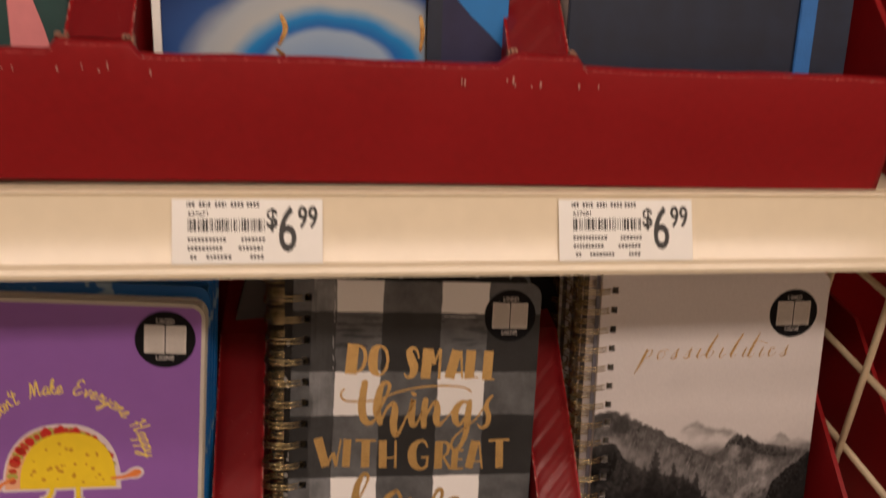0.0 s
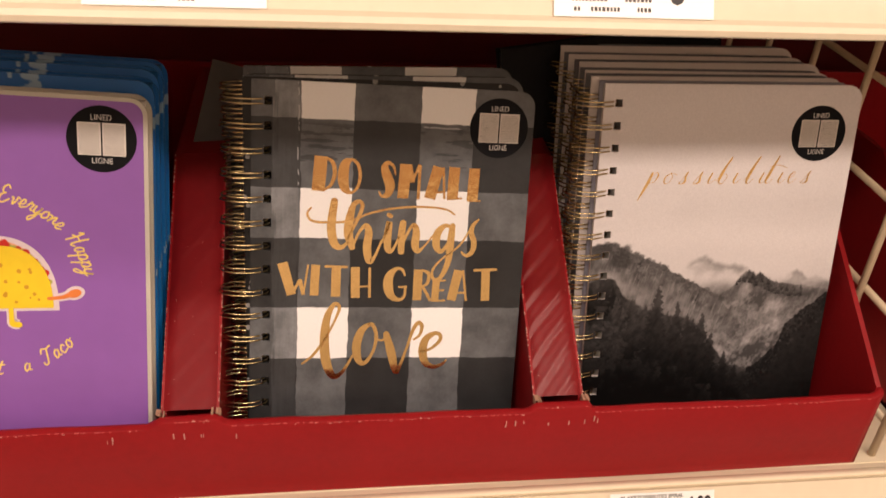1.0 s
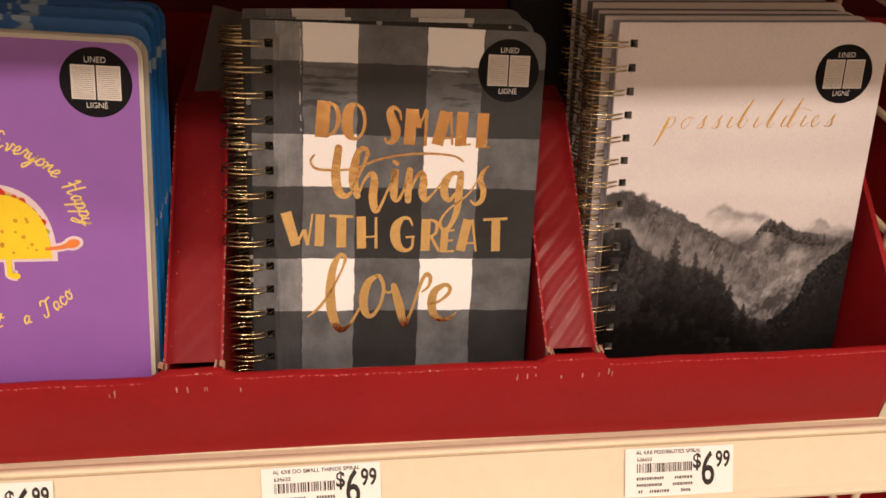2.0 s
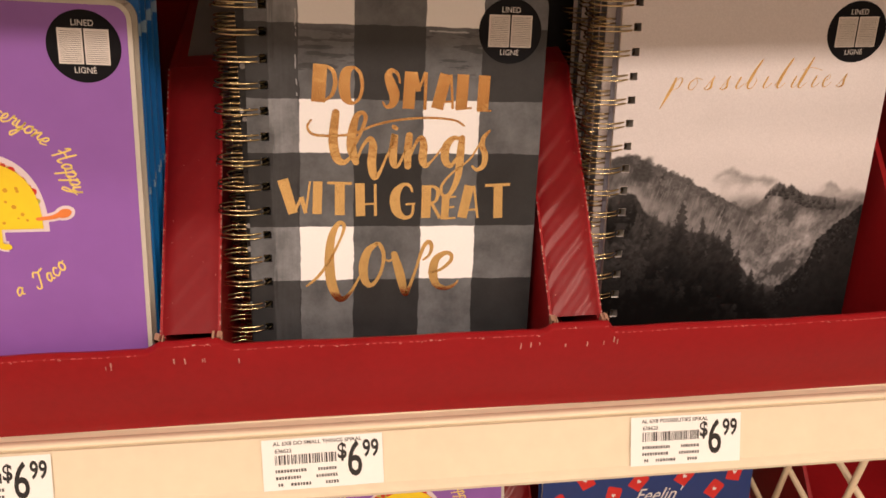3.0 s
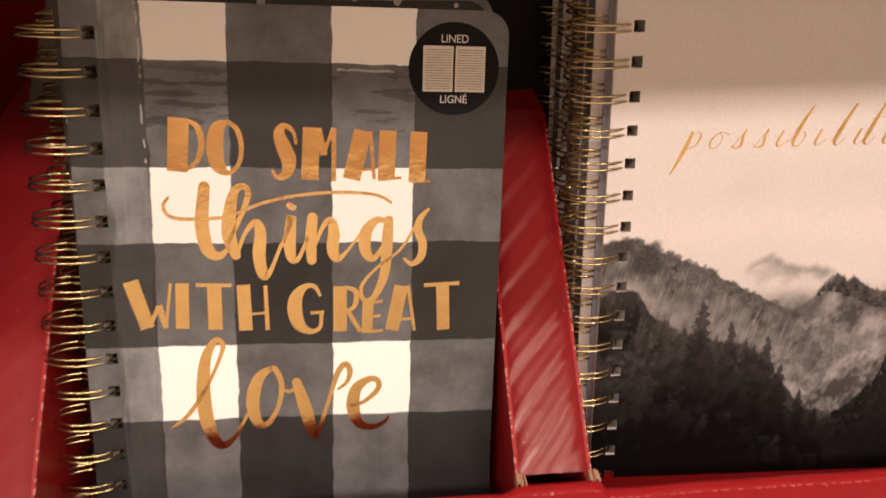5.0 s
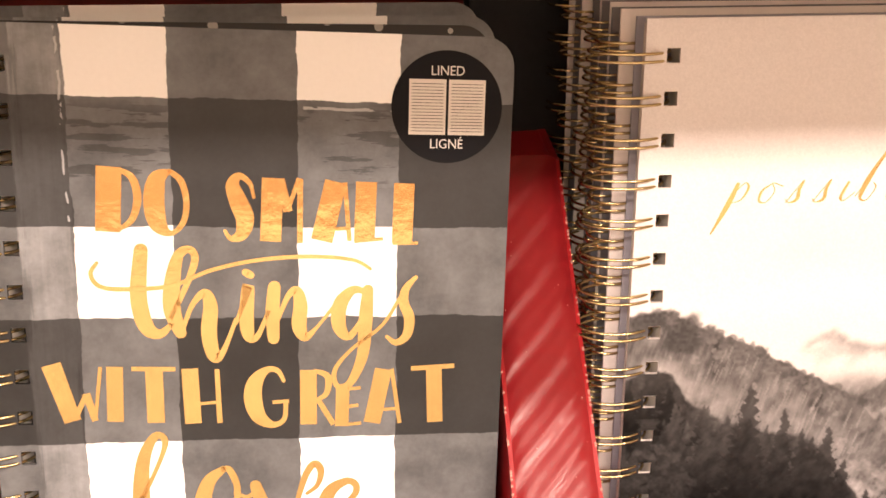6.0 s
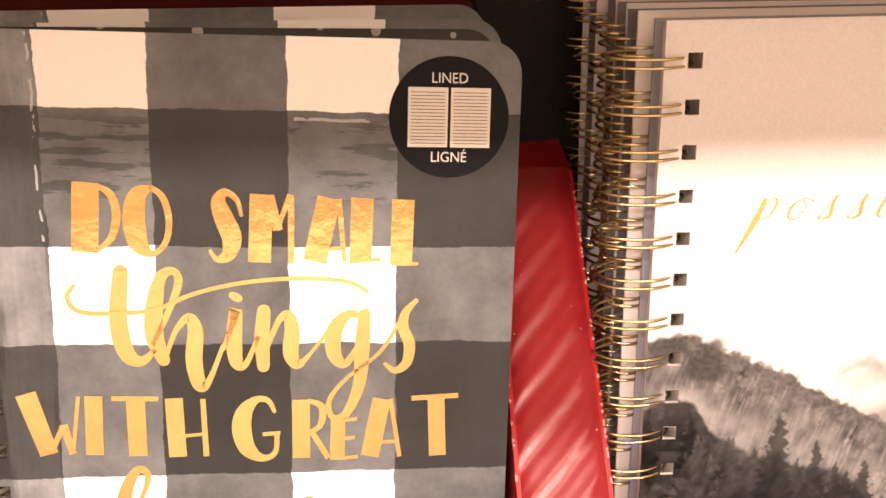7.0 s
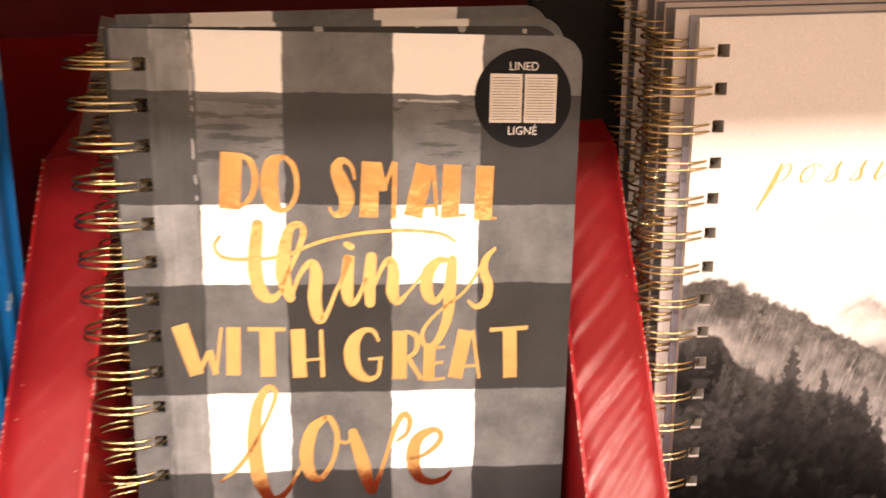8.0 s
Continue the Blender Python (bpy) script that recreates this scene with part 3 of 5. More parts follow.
def ring_mesh(thick, wide=0.0118):
    bm = bmesh.new()
    for dz, flat in ((-0.0011, 1.0), (0.0011, 0.97)):
        pts = []
        for i in range(28):
            a = 2 * math.pi * i / 28
            pts.append((0.0088 - wide + wide * flat * math.cos(a), thick / 2 + (thick / 2 + 0.0020) * math.sin(a), dz + 0.0005 * math.sin(a)))
        tube(pts, 0.00046, True, 6, bm)
    return bm


SHARED = {}


def notebook(name, label, m, front, backing, thick=0.0115, spiral=True, group="", w=BOOK_W, h=BOOK_H, wide=0.0118, gutter=True, pages_of=None):
    """Lower left front corner at the origin, facing -y."""
    root = thing(name, label, "notebook", m, group)
    key = (front.name, backing.name, thick, w, spiral, wide, gutter)
    if key not in SHARED:
        pages = bmesh.new()
        if spiral and gutter:
            box(0.0022, 0.0012, 0.002, 0.0060, thick - 0.0012, h - 0.002, 0.0, pages)
        pages = box(0.0104 if spiral else 0.0022, 0.0012, 0.002, w - 0.0025, thick - 0.0012, h - 0.002, 0.0, pages)
        SHARED[key] = (mesh_of("front_cover", cover_mesh(w, h, 0.0011, spiral), front), mesh_of("back_cover", cover_mesh(w, h, 0.0011, spiral), backing),
                       mesh_of("page_block", pages, pages_of or PAPER), mesh_of("wire_ring", ring_mesh(thick, wide), GOLD_WIRE))
        SHARED[key][3].polygons.foreach_set("use_smooth", [True] * len(SHARED[key][3].polygons))
    f, bk, pg, ring = SHARED[key]
    part("front_cover", f, front, root)
    part("page_block", pg, PAPER, root, "stack of white pages")
    o = part("back_cover", bk, backing, root)
    o.location = (0, thick - 0.0011, 0)
    if spiral:
        for v in HOLES:
            o = part("wire_ring", ring, GOLD_WIRE, root, "double gold wire ring")
            o.location = (0, 0, h - v / 1000)
    return root


def sticker(root, u, v, h=BOOK_H, spin=0.0):
    bm = disc(bmesh.new(), u, v, 14.9, lift=0.00016, h=h, n=48)
    st = part("sticker", bm, STICKER, root, "round charcoal sticker with an open book")
    for a, b, skew in ((-10.2, -0.35, 0.0), (0.35, 10.2, 0.0)):
        bm = bmesh.new()
        rect(bm, u + a, v - 7.3, u + b, v + 7.3, 0.00026, h)
        part("page_icon", bm, STICKER_PAGE, st, "white ruled page")
        bm = bmesh.new()
        for i in range(16):
            vv = v - 6.2 + 0.83 * i
            rect(bm, u + a + 0.7, vv, u + b - 0.7, vv + 0.17, 0.00034, h)
        tagged(part("ruling", bm, INK_SOFT, st), kind="stuff")
    text_part("sticker_text", "LINED", 0.0036, WHITE_INK, st, (u / 1000, -0.00030, h - (v - 8.4) / 1000), 0.92)
    text_part("sticker_text", "LIGN\u00c9", 0.0036, WHITE_INK, st, (u / 1000, -0.00030, h - (v + 10.9) / 1000), 0.92)
    return st


def book_pose(top_left, yaw, lean, spin, h=BOOK_H):
    """The pose of a book from its cover's top left corner and its turns in degrees."""
    y, l, s = radians(yaw), radians(lean), radians(spin)
    r = Vector((math.cos(y), math.sin(y), 0))
    n = math.cos(l) * Vector((math.sin(y), -math.cos(y), 0)) + math.sin(l) * Vector((0, 0, 1))
    u = n.cross(r)
    r2 = math.cos(s) * r + math.sin(s) * u
    u2 = n.cross(r2)
    m = Matrix((r2, -n, u2)).transposed().to_4x4()
    m.translation = Vector(top_left) - h * u2
    return m


# plaid notebook with gold lettering
M_A = book_pose((0.0244, 0.0966, 0.1890), 2.05, 19.1, -2.84)
plaid = notebook("plaid_notebook", "spiral notebook with grey watercolour plaid cover and gold foil lettering", M_A, PLAID, DOTS, group="plaid notebooks")
sticker(plaid, 121.0, 18.6)
GLYPHS = {
    "D": [[(33.4, 35.4, 6.4), (32.3, 52.6, 6.4)], [(35.5, 36, 1.0), (39, 38.2, 1.9), (40.2, 43.5, 2.1), (38.6, 49.2, 1.7), (35, 52.1, 1.0)]],
    "O": [[(48.6, 36.5, 1.2), (45.4, 38.6, 4.4), (44.3, 44.5, 5.4), (45.2, 50.5, 4.6), (48.4, 53, 1.5), (51.6, 50, 1.5), (52.6, 44.5, 1.6), (51.4, 39, 1.7), (48.6, 36.5, 1.3)]],
    "S": [[(70, 43.2, 0.9), (69, 39.4, 1.3), (66.3, 37.6, 2), (64.6, 40, 3.6), (66, 44.5, 4.8), (67.6, 49, 4.8), (66.6, 53.2, 3.4), (63.8, 54.4, 1.5), (62.3, 52.3, 0.9)]],
    "M": [[(75, 38, 5.6), (74.2, 55.2, 5.6)], [(77, 38.2, 2.2), (78.9, 47, 2.4)], [(78.7, 47, 1.2), (81.9, 38, 1.2)], [(82.2, 38.1, 1.6), (82, 55.6, 1.5)]],
    "A": [[(91.6, 38.8, 5.8), (87.8, 55, 5.8)], [(94, 39, 1.3), (95.3, 55, 1.2)], [(88.5, 51.9, 1.0), (95, 51.5, 1.0)]],
    "L": [[(99.8, 38.8, 5.6), (99.3, 54.9, 5.6)], [(96.6, 55.1, 1.0), (104.4, 54.4, 0.9)]],
    "Ll": [[(110, 39.1, 5.6), (109.6, 55.5, 5.6)], [(107, 55.6, 1.0), (114, 55.6, 0.9)]],
    "W": [[(15.6, 89.1, 5.2), (20.3, 105.6, 4.6)], [(20.8, 105.2, 1.4), (24.2, 97.8, 1.4)], [(24.2, 97.6, 2.2), (26.2, 105.6, 1.8)], [(26.2, 105.4, 1.0), (28.3, 90, 1.0)]],
    "I": [[(32, 90, 4.4), (31.5, 106, 4.4)]],
    "T": [[(36.4, 90.7, 1.3), (48, 91, 1.3)], [(42.3, 91, 4.7), (42.3, 106.6, 4.7)]],
    "H": [[(51.8, 90.9, 4.5), (52.3, 107.1, 4.5)], [(59.1, 91.2, 1.3), (59.5, 107.1, 1.5)], [(53.6, 101.3, 0.9), (59.2, 100.9, 0.9)]],
    "G": [[(77.2, 95, 1.0), (75.6, 92, 1.5), (72.6, 91.7, 2), (69.5, 95, 4.2), (68.7, 100, 5.0), (70.2, 105.4, 4.2), (74, 108, 2), (77.2, 106.4, 1.4), (77.7, 101.3, 1.3)], [(74, 101.3, 1.1), (78.6, 101, 1.1)]],
    "R": [[(84, 91.9, 4.6), (84, 108.2, 4.6)], [(86, 92.2, 1.1), (89.4, 94, 1.9), (89, 99, 1.6), (86, 101, 1.0)], [(86.8, 101, 1.5), (91, 108.4, 1.6)]],
    "E": [[(93.6, 97.6, 3.8), (93.3, 109, 3.8)], [(95, 97.8, 1.0), (98.6, 97.5, 1.0)], [(95, 103, 1.0), (98, 102.7, 1.0)], [(95, 108.5, 1.0), (98.8, 108.2, 1.0)]],
    "Aa": [[(105, 92, 4.8), (101.9, 108.2, 4.8)], [(107.3, 92, 1.2), (109.8, 108.5, 1.2)], [(103, 104.3, 1.0), (109, 104, 1.0)]],
    "Tt": [[(112.8, 92, 1.4), (125.2, 91.4, 1.4)], [(119.3, 92, 4.5), (120, 108.4, 4.5)]],
    "t": [[(40.4, 57.5, 3.6), (39.2, 70, 4.4), (40.8, 78.6, 4.2), (44.4, 80.8, 2.6), (48, 77.5, 1.0)]],
    "swash": [[(29, 61, 0.9), (27.3, 64, 1.1), (29.5, 67.4, 1.2), (36, 68.2, 1.2), (48, 67.3, 1.1), (58, 63.2, 1.1), (70, 60.4, 1.1), (84, 59.3, 1.1), (96, 60.2, 1.0), (101, 62.8, 0.9)]],
    "h": [[(47, 77, 1.2), (51, 69, 1.5), (54.2, 60.5, 2.0), (53, 57.4, 2.0), (50, 59, 2.8), (48.2, 66, 4.2), (47.8, 74, 4.6), (49.8, 80.6, 3.2)],
          [(50.5, 79.5, 1.2), (53, 73, 1.4), (56.4, 69.4, 2.4), (57.9, 73, 3.8), (57.3, 81, 4.2), (58.6, 87.6, 3.4), (61, 86, 1.6), (64.6, 77, 1.1)]],
    "i": [[(64.6, 78, 1.0), (67, 71.5, 1.6), (68, 67.6, 3.2), (67.4, 76, 4.0), (68, 81.8, 3.2), (70.4, 81.6, 1.6), (73.6, 74, 1.1)], [(67.4, 63.7, 2.0), (68.1, 64.1, 2.2), (68.8, 64.5, 2.0)]],
    "n": [[(75, 67.8, 3.4), (74.4, 75, 3.8), (74.6, 82.6, 3.2)], [(75.5, 78, 1.1), (78.6, 70.6, 1.6), (81, 68.9, 2.6), (82, 73, 3.8), (81.6, 79, 4.0), (83.2, 82.2, 2.6), (86.4, 79.5, 1.0), (91, 73.5, 1.0)]],
    "g": [[(100.4, 69.7, 1.4), (96.4, 68.8, 2.4), (92.8, 73, 4.0), (92.6, 79.4, 3.8), (95.4, 82.2, 2.2), (99, 77, 1.2)],
          [(100.4, 68.8, 3.0), (99.8, 78, 3.9), (99, 88, 3.2), (95.6, 96, 2.2), (92, 96.8, 1.6), (91.4, 92, 1.3), (96, 86, 1.0), (104.5, 79, 1.0), (110, 70, 1.0), (113.6, 65.3, 1.2)]],
    "s": [[(113.3, 65.6, 1.2), (110.9, 68.6, 2.2), (110.4, 72.6, 2.8), (112, 77, 3.0), (111.4, 82, 2.6), (108.4, 84.2, 1.8), (105.8, 82.4, 1.0)]],
    "l": [[(26.3, 142.4, 0.9), (32, 137.4, 1.5), (37.6, 129, 1.3), (42.8, 118, 1.2), (44.4, 112, 1.8), (41.8, 110.6, 2.2), (38.4, 117.5, 3.6), (37.3, 130, 4.8), (38.6, 142, 4.8), (42.2, 149.3, 3.4), (47, 147, 1.8), (52, 138, 1.1)]],
    "o": [[(60, 121.2, 2), (55.9, 125, 3.8), (53.8, 133, 4.6), (55, 140.6, 3.6), (58.4, 142.2, 2.2), (62.4, 136, 1.6), (63.8, 127.4, 1.9), (61.8, 121.6, 2), (60, 121.2, 1.6)], [(63.2, 128.5, 1.1), (66.5, 130, 1.1), (69.3, 128, 1.6)]],
    "v": [[(68.9, 126.5, 3.2), (72, 137, 4.6), (74.6, 147, 3.0), (76.6, 144.5, 1.8), (80, 134, 1.4), (83, 124, 1.9), (85.6, 120.4, 2.2), (87.4, 122.6, 2.0), (86.4, 127, 1.4), (83.4, 129.6, 1.0)]],
    "e": [[(86.6, 136.2, 1.2), (92, 135, 1.4), (97, 130.6, 1.9), (97.3, 127.2, 2.0), (94.4, 126.2, 2.3), (89.8, 129.5, 3.8), (88.5, 136, 4.6), (90.2, 142.4, 3.6), (94.6, 144.7, 2.4), (99, 143.4, 1.6), (101.2, 141, 0.9)]],
}
for word in (("D", "O"), ("S", "M", "A", "L", "Ll"), ("t", "swash", "h", "i", "n", "g", "s"), ("W", "I", "T", "H"), ("G", "R", "E", "Aa", "Tt"), ("l", "o", "v", "e")):
    for key in word:
        lift = 0.00014 if key != "swash" else 0.00030
        part("foil_letter", brush(bmesh.new(), GLYPHS[key], lift), GOLD_FOIL, plaid, "gold foil brush lettering")
for right, back_, up, spin in ((-0.0030, 0.0140, 0.0011, -0.75), (-0.0052, 0.0285, 0.0046, -0.4)):
    off = M_A.to_3x3() @ Vector((right, back_, up))
    m = book_pose(Vector((0.0244, 0.0966, 0.1890)) + off, 2.05, 19.1, spin)
    notebook("plaid_notebook", "spiral notebook with grey plaid cover, behind the front copy", m, PLAID, DOTS, group="plaid notebooks", wide=0.0104)


# the dotted back cover has slipped up behind the pages
for o in plaid.children:
    if o.name.startswith("back_cover"):
        o.matrix_local = pose(-0.0005, 0.0104, 0.0004, 0, -1.2, 0)


# forest notebook
def value_noise(u, v, cell, seed):
    r = np.random.RandomState(seed)
    g = r.rand(256, 256)
    x, y = u / cell + 31.7, v / cell + 17.3
    i, j = np.floor(x).astype(int), np.floor(y).astype(int)
    fx, fy = x - i, y - j
    fx, fy = fx * fx * (3 - 2 * fx), fy * fy * (3 - 2 * fy)
    g00, g10, g01, g11 = g[i % 256, j % 256], g[(i + 1) % 256, j % 256], g[i % 256, (j + 1) % 256], g[(i + 1) % 256, (j + 1) % 256]
    return (g00 * (1 - fx) + g10 * fx) * (1 - fy) + (g01 * (1 - fx) + g11 * fx) * fy


def fbm(u, v, cell, seed, octaves=4):
    return sum(value_noise(u, v, cell / 2**k, seed + k) * 0.5**k for k in range(octaves)) / sum(0.5**k for k in range(octaves))


def forest_tone(U, V):
    """Reflectance of the printed picture: misty ridges behind dark conifers. Millimetres from the top left corner."""
    rnd = np.random.RandomState(5)
    step = lambda x: np.clip(x, 0, 1) ** 2 * (3 - 2 * np.clip(x, 0, 1))  # noqa: E731

    def over(tone, a, d):
        return tone * (1 - a) + d * a

    def conifer(tone, u0, v0, hgt, wid, dark, soft=0.8, ragged=1.0):
        """One tree: a spire with drooping, uneven whorls of branches."""
        near = (np.abs(U - u0) < wid * 1.3) & (V > v0 - 1) & (V < v0 + hgt)
        if not near.any():
            return
        u, v = U[near] - u0 - 0.25 * np.sin(V[near] * 0.7 + u0), V[near] - v0
        f = np.clip(v / hgt, 0, 1)
        side = np.where(u > 0, 1.7, 0.0)
        whorl = (np.abs(u) * 0.55 + v * 0.55 + side + rnd.rand()) % (1.1 + 1.2 * rnd.rand()) / 2.0
        half = wid * (0.05 + 0.95 * f**0.8) * (0.42 + 0.38 * whorl * ragged + 0.95 * (fbm(U[near] * 1.6 + side * 9 + u0, V[near] * 2.4, 2.4, 9, 3) - 0.35) * ragged)
        a = step((half - np.abs(u)) / soft + 0.5) * np.clip((v + 0.6) / 0.6, 0, 1)
        d = dark * (0.35 + 1.3 * fbm(U[near] * 1.3 + 0.5 * V[near], V[near], 2.4, 12, 3)) * (1.5 - 1.1 * f)
        tone[near] = over(tone[near], a * (0.80 + 0.20 * f), d)

    def dab(tone, u0, v0, r, d, soft=0.5, strength=1.0):
        near = (np.abs(U - u0) < r * 1.6) & (np.abs(V - v0) < r * 1.6)
        if near.any():
            q = np.hypot(U[near] - u0, V[near] - v0) + r * 0.7 * (value_noise(U[near], V[near], r * 0.55 + 0.3, 23) - 0.5)
            tone[near] = over(tone[near], strength * step((r - q) / (r * soft) + 0.5), d * (0.7 + 0.6 * value_noise(U[near], V[near], 0.9, 6)))

    # pale sky with slow banks of fog
    bank = fbm(U * 0.55, V * 1.5, 30, 3)
    tone = 0.70 + 0.07 * (bank - 0.5) - 0.05 * np.exp(-(((V - 66) / 10) ** 2)) * step((bank - 0.38) * 4) + 0.03 * np.exp(-(((V - 84) / 8) ** 2))
    # fog lying in the valley, in slanting wisps
    wisp = fbm(U * 0.9 + 0.7 * V, V * 1.15 - 0.45 * U, 12, 70, 6)
    fine = fbm(U * 1.6 + 0.5 * V, V, 2.4, 71, 4)
    valley = 0.155 + 0.62 * (wisp - 0.5) + 0.26 * (fine - 0.5) - 0.08 * np.clip((V - 135) / 25, 0, 1)
    a = step((V - 101 - 7 * fbm(U, V, 14, 33)) / 13)
    tone = over(tone, a, np.clip(valley, 0.07, 0.46))
    # torn far hump and the pale hill at its right
    torn = step((fbm(U + 0.5 * V, V, 9, 40, 5) - 0.33) * 3.6)
    top = np.interp(U, [48, 55, 60, 64, 70, 78, 83, 89, 96, 110], [108, 96, 92.6, 91.5, 95, 97, 97, 99, 104, 116]) + 2.4 * (fbm(U, V * 0, 2.6, 31) - 0.5)
    a = step((V - top) / 4.0) * np.exp(-np.clip(V - top, 0, 99) / 8.5) * np.clip((U - 51) / 9, 0, 1) * np.clip((100 - U) / 14, 0, 1)
    tone = over(tone, a * (0.20 + 0.75 * torn), 0.10 * (0.6 + 0.8 * fine))
    top = np.interp(U, [104, 114, 118.4, 125.9, 130.5, 139], [113, 103, 100.6, 106.3, 104.2, 108.5]) + 2.0 * (fbm(U, V * 0, 2.2, 41) - 0.5)
    a = step((V - top) / 3.0) * np.exp(-np.clip(V - top, 0, 99) / 9) * np.clip((U - 108) / 8, 0, 1)
    tone = over(tone, a * (0.30 + 0.55 * torn), 0.14 * (0.6 + 0.8 * fine))
    # dark wooded hump
    top = np.interp(U, [70, 83, 86.9, 90.5, 95, 97.8, 103.5, 108.6, 118.5, 125.2, 139], [121, 110.6, 104.1, 100.9, 104.4, 102.6, 107.6, 109, 110.5, 111.3, 114]) + 1.7 * (fbm(U, V * 0, 1.6, 45) - 0.5)
    depth = V - top
    a = step(depth / 1.3) * np.clip(1 - (depth - 4 - 5 * fbm(U, V, 8, 47)) / 6.5, 0, 1) * np.clip((U - 72) / 14, 0, 1) * (1 - 0.45 * np.clip((U - 112) / 12, 0, 1))
    tone = over(tone, a * (0.62 + 0.38 * torn), 0.045 + 0.07 * fine)
    for k in range(60):
        u0 = rnd.uniform(84, 124)
        v0 = np.interp(u0, [83, 86.9, 90.5, 95, 97.8, 103.5, 108.6, 125], [110, 104.5, 101.5, 105, 103, 108, 109.6, 112]) + rnd.uniform(0, 5)
        conifer(tone, u0, v0 - 1.0, rnd.uniform(3, 5), rnd.uniform(0.9, 1.7), rnd.uniform(0.05, 0.09), 0.9)
    # near ridge, running down to the right and sinking into the fog
    ridge_u, ridge_v = [0, 6.5, 11.7, 16.8, 20.8, 27.2, 37, 47, 57, 67, 74, 84, 96], [86.5, 85.5, 85.5, 87.5, 90.5, 92.6, 97.3, 102.2, 107.8, 112.5, 117.5, 127, 141]
    top = np.interp(U, ridge_u, ridge_v) + 1.8 * (fbm(U, V * 0, 2.0, 51) - 0.5)
    depth = V - top
    stroke = fbm(U * 3.4 + V * 0.9, V * 0.42 - U * 0.1, 2.6, 61, 4)
    clump = fbm(U * 1.2, V, 6.0, 63, 4)
    body = 0.085 + 0.10 * np.clip(depth / 20, 0, 1) + 0.24 * (clump - 0.5) + 0.13 * np.clip(stroke - 0.50, -0.12, 1) * np.clip(depth / 6, 0, 1)
    a = step(depth / 1.3) * np.clip(1.15 - np.clip(depth - 12, 0, 99) / 22 - np.clip(U - 62, 0, 99) / 26 + 0.8 * (fbm(U, V, 9, 66, 4) - 0.5), 0, 1)
    tone = over(tone, a, np.clip(body, 0.035, 0.42))
    for k in range(150):
        u0 = rnd.uniform(8, 72)
        depth0 = rnd.exponential(3.0)
        v0 = np.interp(u0, ridge_u, ridge_v) + depth0
        dab(tone, u0, v0 + 0.4, rnd.uniform(0.8, 1.9), 0.075 + 0.010 * depth0 + 0.03 * rnd.rand(), 0.7, 0.75)
    for u0, v0, r in ((17.5, 91, 4.4), (15.5, 95.5, 4.2), (19.5, 96, 3.6), (5, 90, 4.0), (9, 88.5, 2.6)):
        dab(tone, u0, v0, r, 0.062, 0.6, 0.85)
    # pale bare trunks on the slope and crowns standing out of the fog below
    for k in range(70):
        u0 = rnd.uniform(22, 78)
        v0 = np.interp(u0, ridge_u, ridge_v) + rnd.uniform(4, 22)
        near = (np.abs(U - u0 + 0.30 * (V - v0)) < 0.22 + 0.12 * rnd.rand()) & (np.abs(V - v0) < rnd.uniform(1.2, 3.2))
        tone[near] = over(tone[near], 0.22, 0.34)
    for k in range(260):
        u0, v0 = rnd.uniform(70, 128), rnd.uniform(122, 160)
        if wisp.min() + value_noise(np.array([u0]), np.array([v0]), 9.0, 140)[0] > 0.62:
            dab(tone, u0, v0, rnd.uniform(1.2, 2.8), rnd.uniform(0.09, 0.24), 0.9, 0.6)
    # dark foreground slope with its conifers
    edge_u, edge_v = [0, 2.2, 9.8, 14.7, 19.4, 26.9, 33.5, 40, 46.7, 58.5, 63, 72.9, 82.6, 90.5, 99, 110, 139], [107, 106, 105, 107.5, 115, 120.5, 124, 124, 128, 130, 133, 145, 156, 163.5, 164.5, 162, 160]
    edge = np.interp(U, edge_u, edge_v) + 3.0 * (fbm(U, V, 4, 90) - 0.5)
    a = step((V - edge) / 2.2 + 0.2)
    leafy = fbm(U * 1.1, V, 2.6, 97, 4)
    dark = 0.009 + 0.075 * np.clip(1 - (V - edge) / 26, 0, 1) * leafy + 0.05 * np.clip(leafy - 0.55, 0, 1)
    tone = over(tone, a, dark * np.clip(1.3 - (V - 140) / 55, 0.4, 1))
    for k in range(150):
        u0 = rnd.uniform(0, 92)
        drop = rnd.uniform(0, 40)
        v0 = np.interp(u0, edge_u, edge_v) - 1.5 + drop
        conifer(tone, u0, v0, rnd.uniform(10, 22), rnd.uniform(3.0, 6.5), rnd.uniform(0.014, 0.060) * (1 - 0.020 * drop), 1.0)
    for u0, v0, hgt, wid, d in ((27, 118.5, 26, 6, 0.032), (33.5, 122, 26, 6, 0.028), (46.7, 126, 30, 6.5, 0.022), (58.5, 128, 30, 7, 0.020), (40.2, 111.6, 44, 10.5, 0.019), (52, 120.4, 40, 9.5, 0.018),
                                (67, 127.5, 40, 10, 0.016), (73.5, 140, 32, 8.5, 0.015), (82.5, 151.5, 26, 8, 0.014), (90, 160, 22, 7, 0.013), (62, 131, 34, 8, 0.017)):
        conifer(tone, u0, v0, hgt, wid, d * 1.15, 0.7)
    # a round leafy tree low at the left
    for k in range(210):
        q, w = rnd.uniform(0, 2 * math.pi), rnd.rand() ** 0.5
        u0, v0 = 11 + 13 * w * math.cos(q), 148 + 16 * w * math.sin(q)
        dab(tone, u0, v0, rnd.uniform(0.8, 1.9), 0.018 + 0.035 * rnd.rand() * np.clip((160 - v0) / 26, 0.1, 1), 0.7, 0.8)
